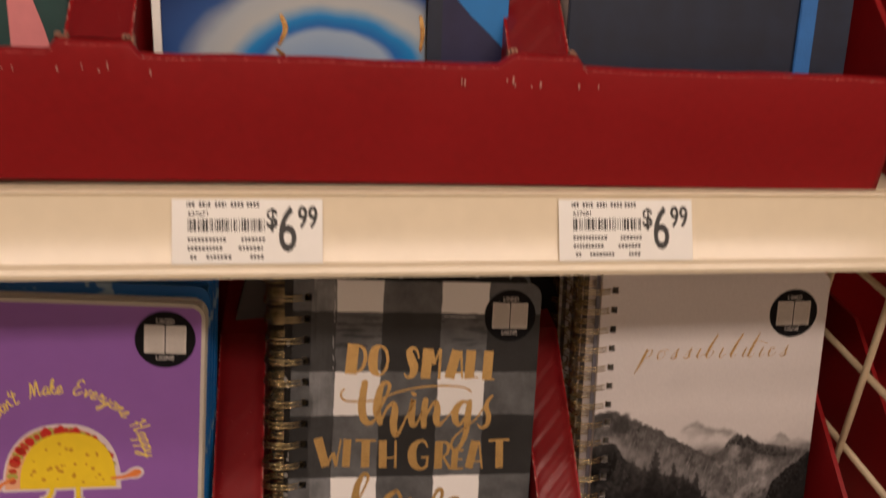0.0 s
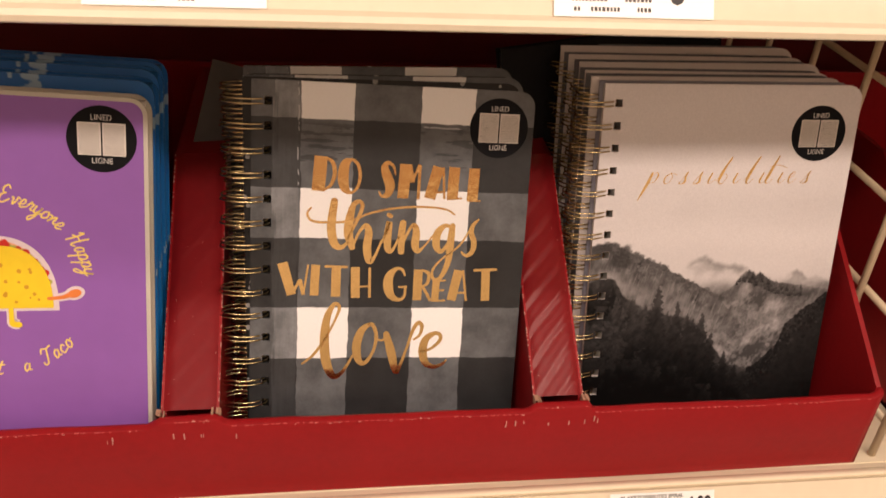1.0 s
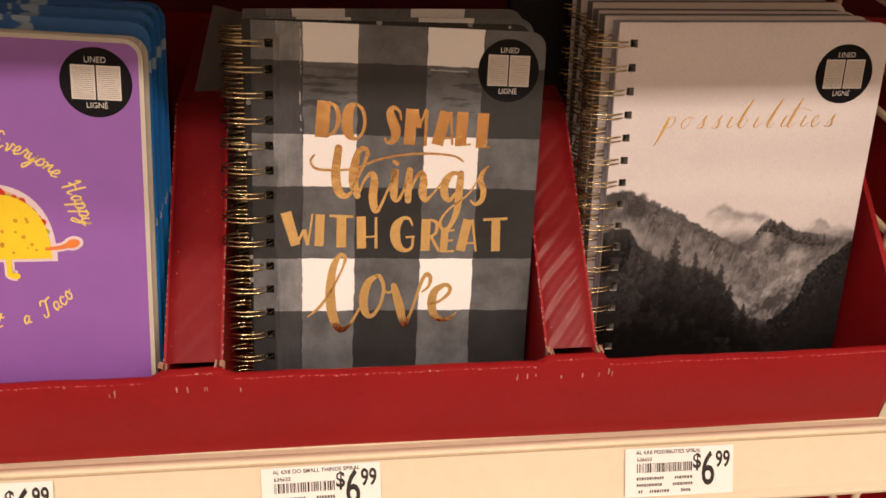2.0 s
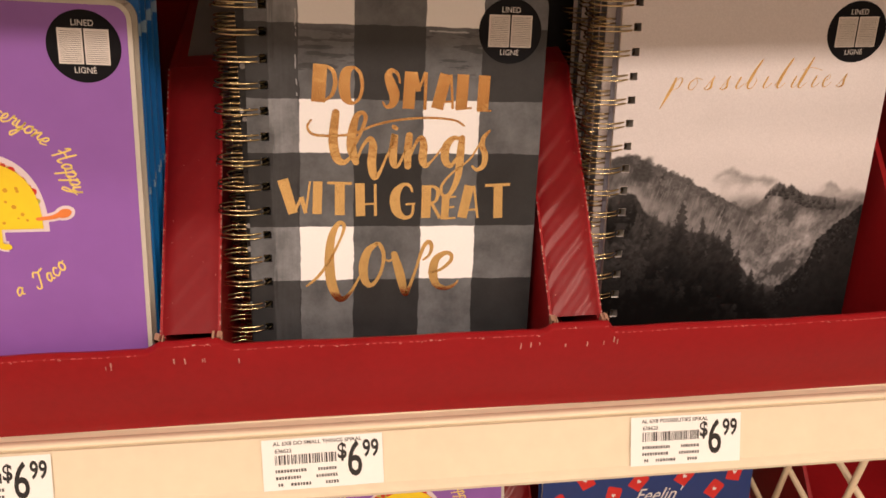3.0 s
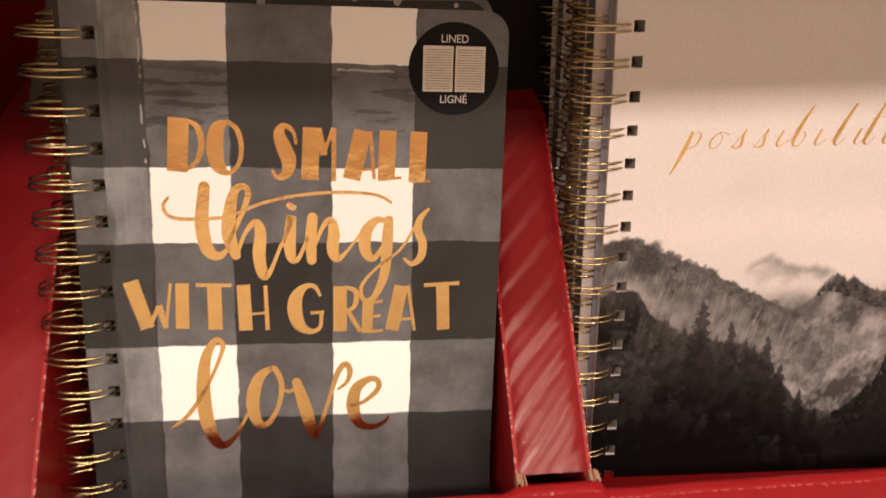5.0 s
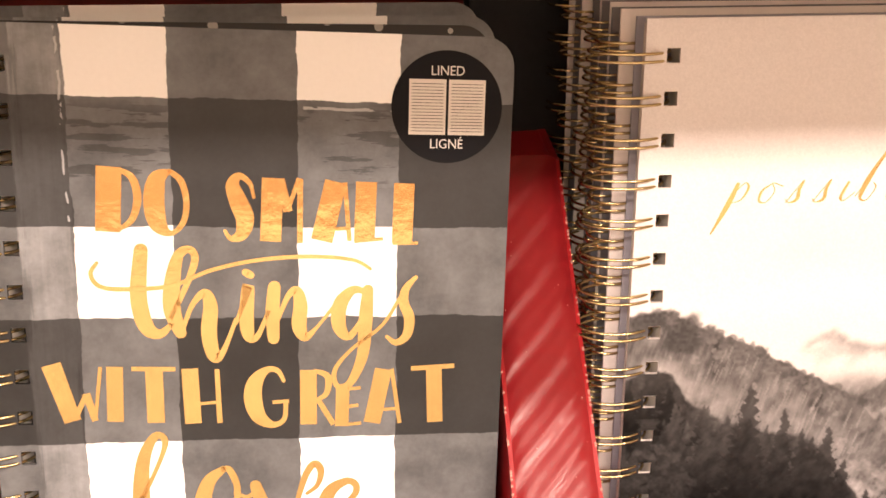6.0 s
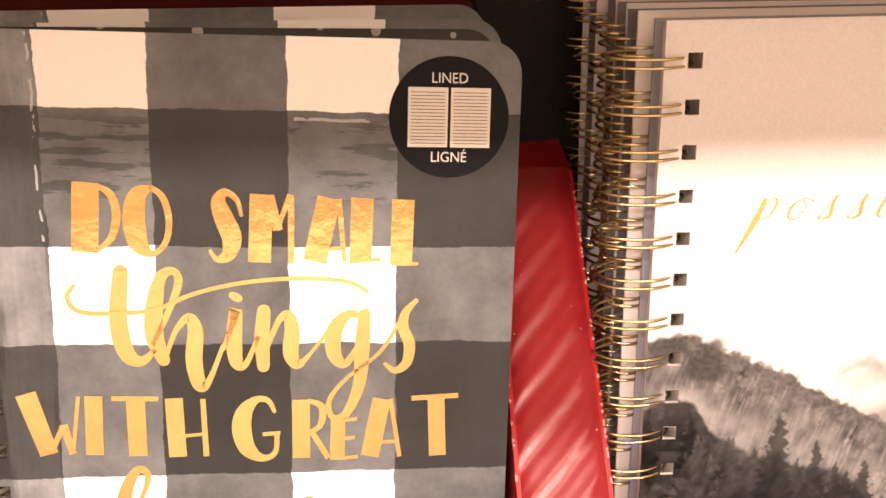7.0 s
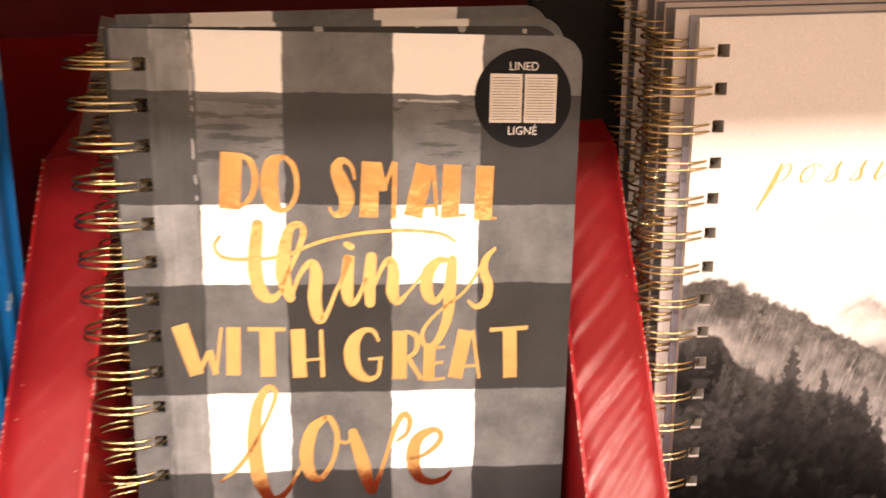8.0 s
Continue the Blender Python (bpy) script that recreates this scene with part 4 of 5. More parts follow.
    # lacy dark tree at the right
    lace_u, lace_v = [93, 100.6, 106.4, 113.7, 117.2, 124.7, 131.9, 139], [165, 163.5, 158.5, 149.5, 137, 129.5, 123.5, 117.5]
    a = step((V - np.interp(U, lace_u, lace_v) - 2.5) / 2.5) * np.clip((U - 95) / 3, 0, 1)
    tone = over(tone, a, 0.012 + 0.016 * leafy)
    for k in range(900):
        u0 = rnd.uniform(98, 139)
        v0 = np.interp(u0, lace_u, lace_v) - 1.5 + rnd.exponential(5.0)
        dab(tone, u0, v0, rnd.uniform(0.35, 1.3), 0.012 + 0.030 * rnd.rand() ** 3, 0.6, 0.92)
    # the print sinks into black towards its foot
    tone = np.where(V > 140, tone * np.clip(1.0 - (V - 140) / 70 * (tone < 0.12), 0.35, 1), tone)
    tone = tone * (0.95 + 0.10 * value_noise(U, V, 0.5, 120))
    return np.clip(tone, 0.004, 0.80)


def forest_print():
    nu, nv = 440, 640
    us, vs = np.linspace(0.0, BOOK_W * 1000, nu), np.linspace(0.0, BOOK_H * 1000, nv)
    U, V = np.meshgrid(us, vs)
    tone = forest_tone(U, V)
    co = np.stack([U / 1000, np.full_like(U, -0.00008), BOOK_H - V / 1000], -1).reshape(-1, 3)
    i = np.arange(nu * nv).reshape(nv, nu)
    quads = np.stack([i[:-1, :-1], i[1:, :-1], i[1:, 1:], i[:-1, 1:]], -1)
    mu, mv = (U[:-1, :-1] + U[1:, 1:]) / 2, (V[:-1, :-1] + V[1:, 1:]) / 2
    keep = np.ones_like(mu, bool)
    for hv in HOLES:
        keep &= ~((mu > 6.0) & (mu < 9.9) & (abs(mv - hv) < 2.0))
    r, W, H = 8.0, BOOK_W * 1000, BOOK_H * 1000
    for cv, lowers in ((r, mv < r), (H - r, mv > H - r)):
        keep &= ~((mu > W - r) & lowers & ((mu - W + r) ** 2 + (mv - cv) ** 2 > r * r))
    me = bpy.data.meshes.new("cover_print")
    me.from_pydata(co.tolist(), [], quads[keep].tolist())
    col = np.ones((nu * nv, 4), np.float32)
    t = tone.reshape(-1)
    col[:, 0], col[:, 1], col[:, 2] = t * 1.0, t * 0.955, t * 0.965
    at = me.color_attributes.new("ink", "FLOAT_COLOR", "POINT")
    at.data.foreach_set("color", col.ravel())
    m = bpy.data.materials.new("forest_print")
    m.use_nodes = True
    nt = m.node_tree
    b = nt.nodes["Principled BSDF"]
    b.inputs["Roughness"].default_value, b.inputs["Specular IOR Level"].default_value = 0.45, 0.10
    a = nt.nodes.new("ShaderNodeVertexColor")
    a.layer_name = "ink"
    e = Expr(nt)
    tc = nt.nodes.new("ShaderNodeTexCoord")
    g = e.noise(tc.outputs["Object"], 2600, 2)
    mul = nt.nodes.new("ShaderNodeVectorMath")
    mul.operation = "SCALE"
    nt.links.new(a.outputs[0], mul.inputs[0])
    nt.links.new(e.op("ADD", 0.90, e.op("MULTIPLY", g, 0.20)), mul.inputs["Scale"])
    nt.links.new(mul.outputs[0], b.inputs["Base Color"])
    me.materials.append(m)
    return me


T_B = Vector((0.1995, 0.1036, 0.1861))
M_B = book_pose(T_B, -2.07, 13.73, 1.02)
forest = notebook("forest_notebook", "spiral notebook with misty grey forest cover and gold script", M_B, PALE, LILAC_PAPER, group="forest notebooks")
part("cover_print", forest_print(), PALE, forest, "misty conifer forest print")
sticker(forest, 117.8, 25.4)
# slanted script letters: unit strokes (right, down from the base line, width), x-height 1
SCRIPT = {
    "p": [[(-0.25, 1.45, 0.10), (0.30, 0.1, 0.20), (0.62, -0.95, 0.16)], [(0.5, -0.5, 0.06), (0.95, -1.0, 0.08), (1.15, -0.75, 0.13), (0.9, -0.2, 0.10), (0.45, -0.05, 0.06)]],
    "o": [[(0.75, -0.95, 0.07), (0.30, -0.6, 0.13), (0.25, -0.1, 0.12), (0.6, -0.05, 0.07), (0.9, -0.55, 0.08), (0.75, -0.95, 0.06), (1.25, -0.8, 0.05)]],
    "s": [[(0.1, 0.0, 0.05), (0.75, -1.05, 0.08), (0.62, -0.6, 0.15), (0.6, -0.15, 0.16), (0.25, 0.02, 0.08), (0.05, -0.15, 0.06)]],
    "i": [[(0.35, -0.9, 0.14), (0.12, -0.2, 0.15), (0.3, -0.02, 0.08), (0.75, -0.4, 0.05)]],
    "b": [[(0.0, -0.2, 0.05), (0.9, -1.9, 0.09), (1.0, -2.3, 0.10), (0.45, -1.0, 0.20), (0.25, -0.15, 0.15), (0.6, -0.02, 0.08), (0.9, -0.6, 0.09), (0.75, -0.85, 0.06)]],
    "l": [[(0.0, -0.2, 0.05), (0.9, -1.9, 0.09), (1.0, -2.35, 0.10), (0.45, -1.0, 0.20), (0.22, -0.15, 0.16), (0.45, -0.02, 0.08), (0.8, -0.4, 0.05)]],
    "t": [[(0.95, -2.4, 0.12), (0.45, -1.0, 0.20), (0.2, -0.15, 0.16), (0.45, -0.02, 0.08), (0.8, -0.4, 0.05)], [(0.3, -1.45, 0.06), (1.0, -1.6, 0.08), (1.9, -1.35, 0.05)]],
    "e": [[(0.2, -0.4, 0.06), (0.65, -0.7, 0.07), (0.6, -1.0, 0.08), (0.25, -0.6, 0.14), (0.25, -0.1, 0.14), (0.5, -0.02, 0.08), (0.9, -0.4, 0.05)]],
}
for ch, u in zip("possibilities", (25, 34.5, 43.5, 51.5, 59.5, 64.5, 73.5, 80, 88, 91, 98.5, 103.5, 111.5)):
    part("foil_letter", brush(bmesh.new(), [[(a, b, 6.5 * c * c) for a, b, c in line] for line in SCRIPT[ch]], 0.00022, origin=(u, 52.6 - (u - 25) * 0.004), size=6.2, slant=0.10), GOLD_FOIL, forest, "thin gold foil script")
# rear copies: darker backs and no inner page strip stand in for shade
for right, back_, up, spin in ((-0.0040, 0.0125, 0.0019, 1.0), (-0.0041, 0.0250, 0.0033, 0.8), (-0.0042, 0.0375, 0.0061, 1.1), (-0.0072, 0.0500, 0.0087, 0.7), (-0.0090, 0.0625, 0.0122, 1.0)):
    off = M_B.to_3x3() @ Vector((right, back_, up))
    notebook("forest_notebook", "spiral notebook with pale misty cover, behind the front copy", book_pose(T_B + off, -2.07, 13.73, spin), PALE, SHADED_BACK, group="forest notebooks", wide=0.0074, gutter=False)
# two more, set askew at the back of the stacks
notebook("charcoal_notebook", "charcoal notebook standing askew behind the stacks", book_pose((0.1582, 0.1700, 0.1787), 6.0, 14.0, 6.0), CHARCOAL, CHARCOAL, 0.0100, False, "forest notebooks")
notebook("grey_notebook", "dull grey notebook tipped over behind the plaid ones", book_pose((-0.0015, 0.1720, 0.1700), 8.0, 22.0, -18.0), DIM_CARD, CHARCOAL, 0.0100, False, "plaid notebooks")


# upright round-hand letters: unit strokes (right, down from the base line, width), x-height 1
HAND_WIDTH = {"E": 1.35, "M": 1.9, "H": 1.6, "C": 1.3, "T": 1.5, "Y": 1.4, "N": 1.6, "'": 0.4, "t": 0.8, "r": 0.85, "p": 1.05, "o": 1.05}
HAND = {
    "a": [[(0.72, -0.80, 0.9), (0.40, -1.0, 0.9), (0.12, -0.55, 1.0), (0.30, -0.02, 1.0), (0.62, -0.30, 0.9), (0.75, -0.95, 0.9), (0.72, -0.2, 1.0), (0.98, -0.10, 0.8)]],
    "c": [[(0.75, -0.78, 0.9), (0.45, -1.0, 0.9), (0.12, -0.5, 1.0), (0.40, 0.0, 1.0), (0.95, -0.25, 0.8)]],
    "e": [[(0.0, -0.30, 0.8), (0.55, -0.50, 0.9), (0.62, -0.88, 0.9), (0.38, -1.0, 0.9), (0.15, -0.5, 1.0), (0.38, 0.0, 1.0), (0.95, -0.25, 0.8)]],
    "k": [[(0.0, -0.2, 0.8), (0.42, -1.5, 0.9), (0.35, -2.0, 0.9), (0.15, -1.4, 1.0), (0.12, 0.0, 1.0)], [(0.14, -0.4, 0.9), (0.45, -1.0, 0.9), (0.60, -0.75, 0.9), (0.25, -0.5, 0.9), (0.65, 0.0, 1.0), (0.98, -0.2, 0.8)]],
    "n": [[(0.05, -0.9, 0.9), (0.15, -0.5, 1.0), (0.12, 0.0, 1.0), (0.30, -0.7, 0.9), (0.58, -1.0, 1.0), (0.66, -0.3, 1.0), (0.98, -0.10, 0.8)]],
    "o": [[(0.55, -1.0, 0.9), (0.18, -0.75, 1.0), (0.15, -0.2, 1.0), (0.48, 0.0, 1.0), (0.80, -0.4, 1.0), (0.55, -1.0, 0.9), (0.65, -0.75, 0.8), (1.0, -0.85, 0.8)]],
    "p": [[(0.05, -0.85, 0.9), (0.20, -0.9, 1.0), (0.12, 0.2, 1.0), (0.05, 1.0, 1.0)], [(0.14, -0.5, 0.9), (0.45, -1.0, 1.0), (0.78, -0.6, 1.0), (0.55, 0.0, 1.0), (0.18, -0.15, 0.9), (0.60, 0.02, 0.8), (1.0, -0.2, 0.8)]],
    "r": [[(0.0, -0.3, 0.8), (0.22, -1.1, 0.9), (0.28, -0.85, 1.0), (0.60, -0.85, 0.9), (0.50, -0.2, 1.0), (0.88, -0.10, 0.8)]],
    "t": [[(0.30, -1.75, 1.0), (0.20, -0.8, 1.0), (0.25, -0.05, 1.0), (0.70, -0.2, 0.8)], [(-0.05, -1.2, 0.9), (0.35, -1.25, 0.9), (0.65, -1.3, 0.9)]],
    "u": [[(0.05, -0.9, 0.9), (0.08, -0.25, 1.0), (0.35, 0.0, 1.0), (0.65, -0.4, 0.9), (0.72, -0.95, 0.9), (0.70, -0.15, 1.0), (0.98, -0.1, 0.8)]],
    "v": [[(0.05, -0.85, 0.9), (0.25, -0.8, 1.0), (0.35, -0.05, 1.0), (0.65, -0.5, 0.9), (0.70, -1.0, 0.9), (1.0, -0.85, 0.8)]],
    "y": [[(0.05, -0.9, 0.9), (0.10, -0.3, 1.0), (0.35, -0.05, 1.0), (0.66, -0.5, 0.9), (0.70, -0.95, 1.0), (0.62, 0.3, 1.0), (0.30, 1.05, 1.0), (0.05, 0.75, 0.9), (0.50, 0.15, 0.9), (1.0, -0.25, 0.8)]],
    "'": [[(0.20, -1.9, 1.0), (0.16, -1.65, 1.0), (0.08, -1.45, 0.8)]],
    "C": [[(1.05, -1.6, 0.9), (0.75, -2.0, 1.0), (0.25, -1.5, 1.0), (0.12, -0.6, 1.0), (0.50, 0.0, 1.0), (1.15, -0.35, 0.9)]],
    "E": [[(0.95, -1.75, 0.9), (0.65, -2.1, 1.0), (0.22, -1.75, 1.0), (0.32, -1.25, 1.0), (0.65, -1.15, 0.9), (0.20, -0.95, 1.0), (0.08, -0.35, 1.0), (0.45, 0.02, 1.0), (1.15, -0.45, 0.9)]],
    "H": [[(0.0, -1.6, 0.9), (0.30, -2.0, 1.0), (0.30, -1.0, 1.0), (0.18, 0.05, 1.0)], [(1.15, -2.0, 1.0), (0.98, -1.0, 1.0), (0.95, 0.0, 1.0), (1.4, -0.2, 0.8)], [(-0.05, -0.85, 0.9), (0.50, -1.15, 0.9), (1.05, -1.0, 0.9)]],
    "M": [[(-0.05, -0.1, 0.9), (0.18, -0.7, 1.0), (0.32, -1.9, 1.0), (0.55, -1.0, 1.0), (0.60, -0.2, 1.0), (0.85, -1.2, 1.0), (1.10, -1.95, 1.0), (1.18, -0.9, 1.0), (1.30, 0.0, 1.0), (1.7, -0.25, 0.8)]],
    "N": [[(0.0, -0.05, 0.9), (0.22, -0.9, 1.0), (0.30, -1.9, 1.0), (0.60, -1.0, 1.0), (0.95, 0.0, 1.0), (1.05, -1.0, 1.0), (1.30, -2.0, 1.0)]],
    "T": [[(0.0, -1.45, 0.9), (0.20, -1.95, 1.0), (0.75, -1.80, 1.0), (1.35, -2.0, 1.0)], [(0.80, -1.8, 1.0), (0.70, -0.8, 1.0), (0.55, 0.0, 1.0), (0.15, 0.05, 0.9), (0.05, -0.3, 0.9)]],
    "Y": [[(0.0, -1.7, 0.9), (0.25, -1.9, 1.0), (0.35, -1.1, 1.0), (0.75, -1.1, 1.0), (1.10, -2.0, 1.0), (0.90, -0.6, 1.0), (0.55, 0.7, 1.0), (0.20, 0.7, 0.9), (0.75, -0.1, 0.8)]],
}

# taco notebook
TC = Vector((-0.1584, 0.0720, 0.1968))
M_C = book_pose(TC, 0.26, 15.14, -3.17)


def taco_notebook(m, label):
    root = notebook("taco_notebook", label, m, CREAM_EDGE, CREAM_EDGE, 0.0120, False, "taco notebooks", 0.1400)
    bm = bmesh.new()
    corner, W, H = 6.0, 138.0, 203.0
    pts = [(1.0, H - 1.5)] + [(1.0, 2.0)] + [(W - corner + corner * math.sin(a), 2.0 + corner - corner * math.cos(a)) for a in [math.pi / 2 * i / 8 for i in range(9)]] + [(W, H - 1.5)]
    bm.faces.new([bm.verts.new((u / 1000, -0.00008, BOOK_H - v / 1000)) for u, v in pts])
    part("cover_print", bm, PURPLE, root, "purple printed cover panel")
    sticker(root, 120.4, 19.0)
    # words on a ring round the picture
    cu, cv = 71.0, 89.5
    for text, a0, a1, r0, flip in (("You", 166, 146, 40.6, 1), ("Can't", 140, 120, 40.6, 1), ("Make", 112, 90, 40.6, 1), ("Everyone", 83.5, 43, 40.6, 1), ("Happy", 37, 9.5, 40.6, 1),
                                   ("You're", 214, 245, 43.8, -1), ("Not", 255, 273, 43.8, -1), ("a", 285, 289, 43.8, -1), ("Taco", 298, 322, 43.8, -1)):
        wide = [HAND_WIDTH.get(ch, 1.0) for ch in text]
        full, run = sum(wide), 0.0
        for ch, w in zip(text, wide):
            a = radians(a0 + (a1 - a0) * run / full)
            run += w
            turn = (a - math.pi / 2) if flip == 1 else (a + math.pi / 2)
            u0, v0 = cu + r0 * math.cos(a), cv - r0 * math.sin(a)
            lines = []
            for line in HAND[ch]:
                lines.append([])
                for x, y, k in line:
                    x, y = (x - 0.25 * y) * 3.7, y * 3.9
                    lines[-1].append((u0 + x * math.cos(turn) + y * math.sin(turn), v0 - x * math.sin(turn) + y * math.cos(turn), k * 0.78))
            part("printed_letter", brush(bmesh.new(), lines, 0.00016), TEXT_YELLOW, root)

    # the picture: folded shell, filling, limbs
    def dome(u, v, ru, rv, lift, n=44):
        """A round-shouldered half disc on a slightly tipped base line."""
        bm = bmesh.new()
        vs = []
        for i in range(n):
            a = math.pi * i / (n - 1)
            x, y = ru * math.copysign(abs(math.cos(a)) ** 0.86, math.cos(a)), rv * math.sin(a) ** 0.80
            vs.append(bm.verts.new(((u + x) / 1000, -lift, BOOK_H - (v - y - 0.045 * x) / 1000)))
        bm.faces.new(vs)
        return bm

    taco = part("taco_outline", dome(70.6, 101.6, 28.8, 36.4, 0.00012), OUTLINE, root, "white outline of a printed taco")
    limbs = ([(95, 94.5, 1.6), (101, 93.6, 1.8), (104, 92.4, 2.4)], [(78.4, 98, 2.2), (78.4, 105, 2.2), (78.8, 107.3, 2.8), (81.6, 107.8, 2.8)], [(66.0, 98, 2.2), (65.2, 103, 2.2), (62.8, 106.6, 2.8), (59.8, 107.4, 2.8)],
             [(47, 95, 1.6), (42, 98, 1.8), (39.6, 100.5, 2.6)])
    part("limb_outline", brush(bmesh.new(), [[(u, v, k + 2.2) for u, v, k in line] for line in limbs], 0.00013), OUTLINE, taco)
    part("limb_outline", disc(bmesh.new(), 106.4, 91.6, 4.6, 3.3, 0.00019, n=20, turn=0.35), OUTLINE, taco)
    part("taco_back_shell", dome(69.4, 100.2, 26.4, 33.2, 0.00022), PEACH, taco)
    for paint, a_from, a_to, step_, r, seed in ((LEAF, 0.10, 0.96, 30, 2.3, 2), (MEAT, 0.04, 0.98, 22, 2.1, 4), (BRIGHT_RED, 0.14, 0.90, 9, 2.9, 6)):
        rnd, bm = random.Random(seed), bmesh.new()
        for i in range(step_):
            a = math.pi * (a_from + (a_to - a_from) * (i + rnd.uniform(-0.3, 0.3)) / (step_ - 1))
            disc(bm, 71.0 + 24.6 * math.cos(a), 99.5 - 30.4 * math.sin(a) ** 0.8, r * rnd.uniform(0.7, 1.3), r * 0.7, 0.00024 + 0.000004 * i + 0.00002 * seed, n=10, turn=a)
        tagged(part("taco_filling", bm, paint, taco), kind="stuff")
    part("taco_shell", dome(73.6, 100.0, 23.4, 30.2, 0.00052), YELLOW, taco)
    rnd, bm = random.Random(3), bmesh.new()
    for i in range(30):
        a, q = rnd.uniform(0.12, 3.0), rnd.uniform(0.2, 0.9)
        disc(bm, 73.6 + 22 * q * math.cos(a), 98.6 - 28 * q * math.sin(a), rnd.uniform(0.45, 1.15), None, 0.00057, n=10)
    part("taco_spots", bm, SPOT, taco)
    for k, line in enumerate(limbs):
        part("taco_limb", brush(bmesh.new(), [line], 0.00058), ORANGE if k in (0, 3) else YELLOW, taco)
    part("taco_limb", disc(bmesh.new(), 106.4, 91.6, 3.2, 2.0, 0.00062, n=16, turn=0.35), ORANGE, taco)
    return root


taco_notebook(M_C, "purple notebook printed with a yellow taco and yellow script")
for right, back_, up, spin in ((0.0004, 0.0128, 0.0058, -3.1), (0.0004, 0.0254, 0.0092, -3.0), (0.0006, 0.0380, 0.0112, -2.9)):
    off = M_C.to_3x3() @ Vector((right, back_, up))
    notebook("cloud_notebook", "blue notebook with a white cloud print, behind the purple one", book_pose(TC + off, 0.26, 15.14, spin), CLOUD, CLOUD, 0.0125, False, "cloud notebooks", 0.1405, pages_of=BLUE_EDGE)

# lower row: only the tops show
taco_notebook(book_pose((0.0255, 0.1010, -0.0800), 0.5, 18.0, -0.5), "purple taco notebook standing in the tray below")
T_H = Vector((0.1912, 0.0960, 0.1880 - PITCH))
hearts = notebook("heart_notebook", "navy notebook with scattered red lipstick shapes and white script", book_pose(T_H, 0.0, 17.0, 0.0), HEART, HEART, 0.0125, False, "notebooks in the lower tray", 0.1480)
rnd = random.Random(11)
for i in range(6):
    for j in range(14):
        u, v = (-7 if j % 2 == 0 else -25) + 36 * i + rnd.uniform(-2.5, 2.5), 8 + 13.5 * j + rnd.uniform(-2, 2)
        if not 6 < u < 142 or (abs(u - 80) < 24 and abs(v - 76) < 9):
            continue
        a = rnd.choice((-0.5, 0.2, 0.6, 1.0))
        bm = bmesh.new()
        c, s = math.cos(a), math.sin(a)
        bm.faces.new([bm.verts.new(((u + x * c - y * s) / 1000, -0.0001, BOOK_H - (v + x * s + y * c) / 1000)) for x, y in ((-4.4, -6.6), (4.0, -6.2), (5.1, -4.6), (5.0, 6.8), (-4.9, 6.6), (-5.2, -5))])
        pr = part("printed_shape", bm, BRIGHT_RED, hearts, "small scarlet shape with a white heart")
        bm = bmesh.new()
        bm.faces.new([bm.verts.new(((u + x * c - y * s) / 1000, -0.0002, BOOK_H - (v + x * s + y * c) / 1000)) for x, y in ((0, 1.8), (-1.6, -0.2), (-0.9, -1.4), (0, -0.6), (0.9, -1.4), (1.6, -0.2))])
        part("printed_heart", bm, WHITE_INK, pr)
text_part("printed_script", "Feelin'", 0.0145, WHITE_INK, hearts, (0.080, -0.0003, BOOK_H - 0.0800), 0.85, shear=0.45)
notebook("cloud_notebook", "blue notebook in the tray below", book_pose((-0.1400, 0.0960, 0.1780 - PITCH), 0, 17, 0.5), CLOUD, CLOUD, 0.0125, False, "notebooks in the lower tray", 0.1405, pages_of=BLUE_EDGE)


# ---- journals on the upper shelf: only their lower parts show ----
def journal(label, x, w, front, thick=0.016, y=0.030, lean=12.0):
    h = 0.215
    root = thing("journal", label, "journal", book_pose((x, y + h * math.sin(radians(lean)), PITCH + 0.007 + h * math.cos(radians(lean))), 0.0, lean, 0.0, h), "journals in the upper tray")
    part("front_cover", box(0, 0, 0, w, 0.0022, h, 0.0006), front, root)
    part("page_block", box(0.001, 0.0022, 0.003, w - 0.003, thick - 0.0022, h - 0.003), PAPER, root, "white page block")
    part("back_cover", box(0, thick - 0.0022, 0, w, thick, h, 0.0006), front, root)
    return root


j = journal("dark green journal with a pink leaf print", -0.2050, 0.147, TEAL)
bm = bmesh.new()
bm.faces.new([bm.verts.new((u, -0.0003, v)) for u, v in ((0.1243, 0.02), (0.1420, 0.03), (0.1370, 0.05), (0.1300, 0.072), (0.1243, 0.085))])
part("printed_leaf", bm, PINK, j, "pink printed leaf")
j = journal("journal with a blue and white marbled cover and white border", -0.0238, 0.1056, SWIRL)
part("white_border", box(-0.0032, -0.0006, 0.0, 0.0, 0.0160, 0.215), TAG, j, "white cover border")
for fleck in ([(47, 158, 1.6), (48.5, 163, 2.2), (46, 169, 1.2)], [(45, 171, 1.0), (46, 172, 1.4), (47.5, 173, 1.6)], [(103.5, 157, 1.6), (104.3, 163, 1.8), (103.6, 170, 1.2)]):
    part("foil_fleck", brush(bmesh.new(), [fleck], 0.0004, 0.215), GOLD_FOIL, j, "gold foil fleck")
j = journal("dusky navy journal with a bright blue corner", 0.0822, 0.0336, DUSK, 0.022, 0.026)
bm = bmesh.new()
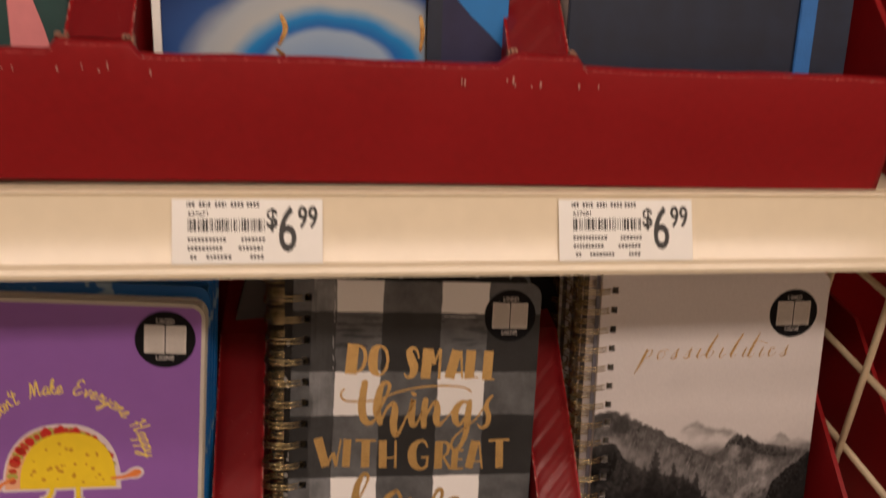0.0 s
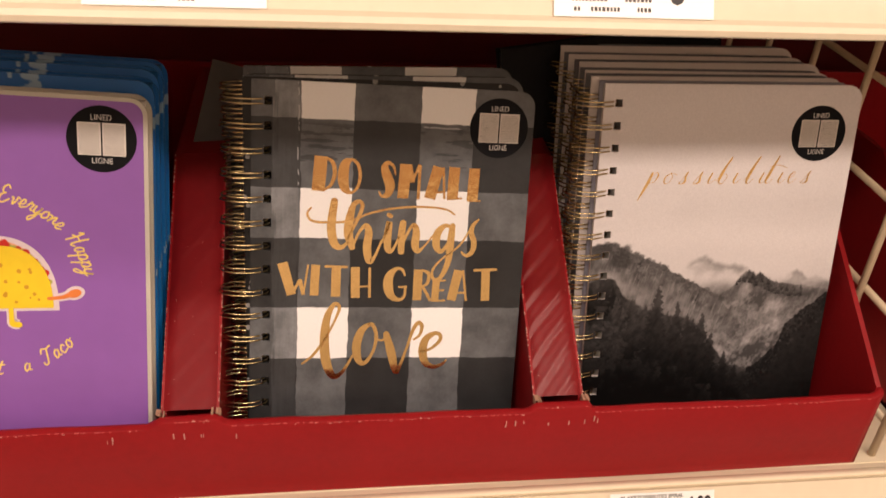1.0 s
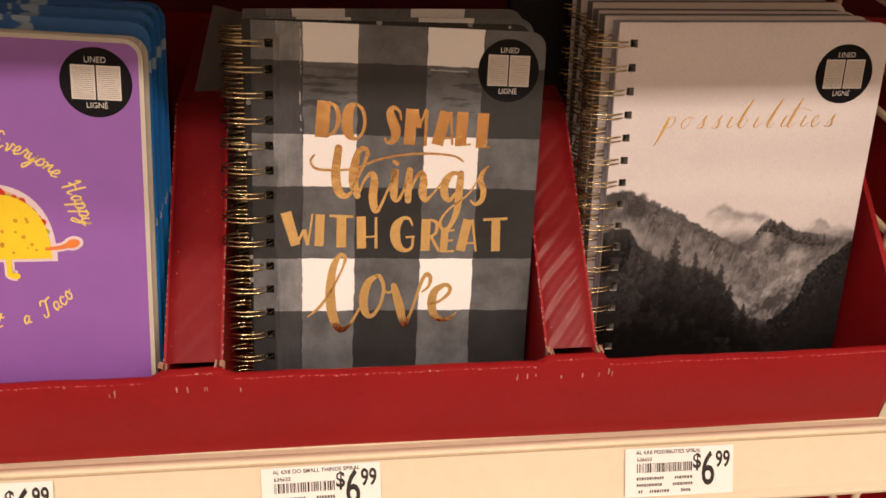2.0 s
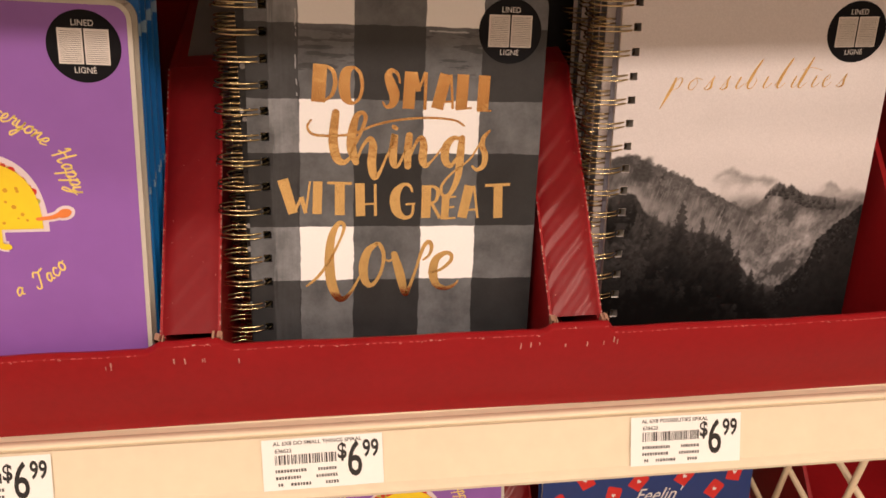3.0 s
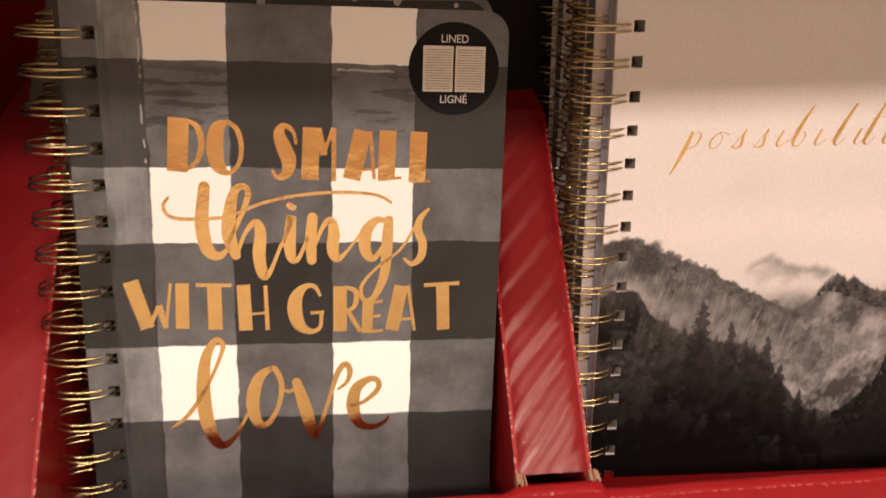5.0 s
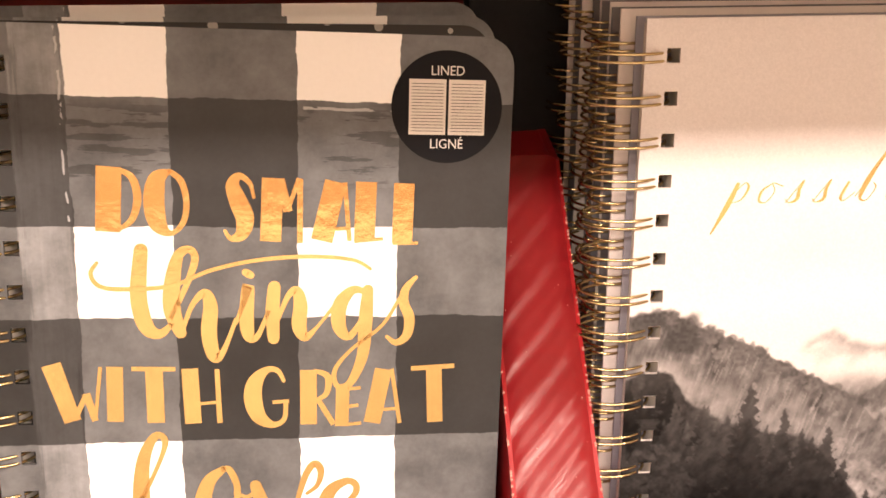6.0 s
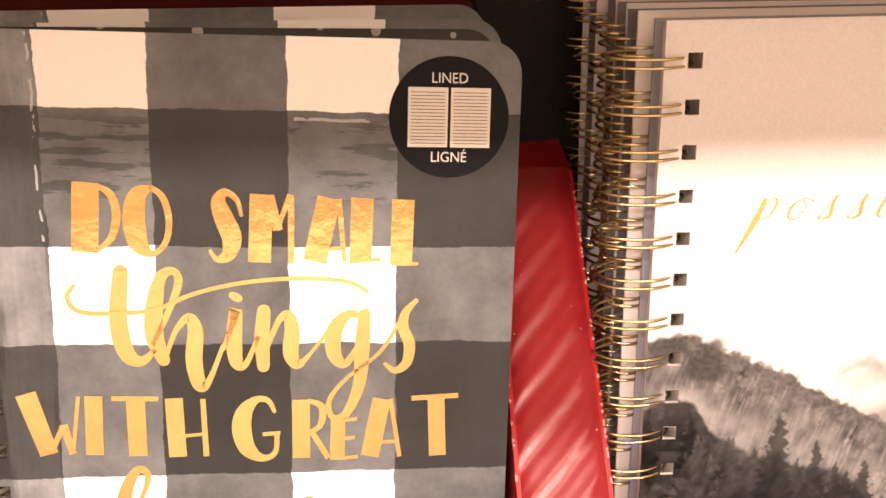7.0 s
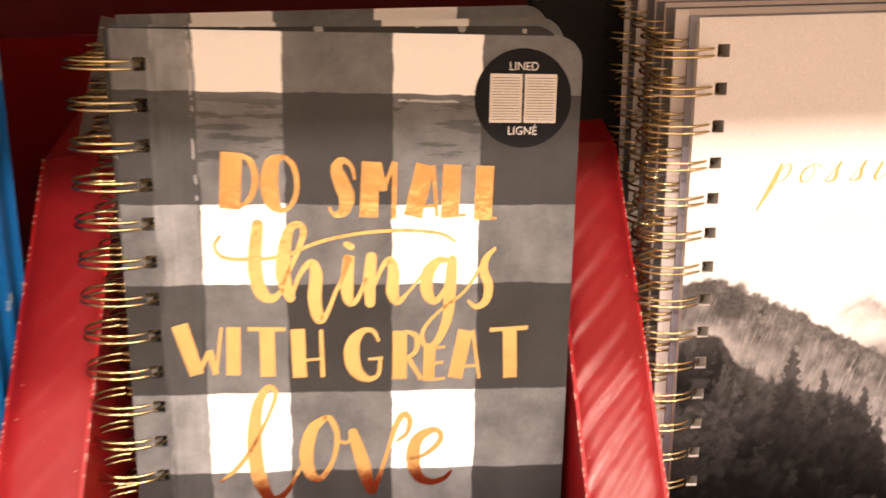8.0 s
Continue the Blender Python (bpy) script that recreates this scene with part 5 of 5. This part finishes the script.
bm.faces.new([bm.verts.new((u, -0.0003, v)) for u, v in ((0.0332, 0.046), (0.0332, 0.150), (0.0080, 0.150), (0.0085, 0.070), (0.0180, 0.060), (0.0260, 0.053))])
part("printed_curve", bm, AZURE, j, "bright blue printed curve")
part("spine_strip", box(0.0, -0.0005, 0.0, 0.0058, 0.0, 0.215), NAVY, j, "plain navy strip along the spine")
j = journal("dark navy journal with a blue elastic strap", 0.1412, 0.1276, NAVY, 0.020, 0.026)
part("elastic_strap", box(0.1024, -0.0016, 0.0, 0.1100, 0.0, 0.215, 0.0004), ELASTIC, j, "flat blue elastic strap")


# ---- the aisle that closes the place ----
floor = new("floor", mesh_of("floor", box(-4, -2.6, -1.12, 4, 0.45, -1.0), FLOOR))
tagged(floor, "pale polished store floor", "floor", kind="structure")
ceiling = new("ceiling", mesh_of("ceiling", box(-4, -2.6, 2.25, 4, 0.45, 2.35), CEIL))
tagged(ceiling, "white store ceiling", "ceiling", kind="structure")
# the middle band is added, out of view, to darken reflections in the foil
for nm, za, zb, paint in (("wall_south", -1.0, 0.52, WALL), ("reflected_band_south", 0.52, 0.86, REFLECTED_BAND), ("wall_south_upper", 0.86, 2.25, WALL)):
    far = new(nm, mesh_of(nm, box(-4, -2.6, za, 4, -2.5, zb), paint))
    tagged(far, "plain pale wall across the aisle" if paint is WALL else "unseen copper brown band added across the aisle for the foil to reflect", "wall", kind="structure")
for xa, nm in ((-4.0, "wall_west"), (3.9, "wall_east")):
    w = new(nm, mesh_of(nm, box(xa, -2.5, -1.0, xa + 0.1, 0.40, 2.25), WALL))
    tagged(w, "plain wall at the end of the aisle", "wall", kind="structure")
for xa, xb, nm in ((-4.0, X0, "wall_northwest"), (X1, 4.0, "wall_northeast")):
    w = new(nm, mesh_of(nm, box(xa, 0.40, -1.0, xb, 0.45, 2.25), WALL))
    tagged(w, "plain store wall beside the shelving", "wall", kind="structure")
w = new("wall_north", mesh_of("wall_north", box(X0, 0.40, 1.3, X1, 0.45, 2.25), WALL))
tagged(w, "plain store wall above the shelving", "wall", kind="structure")
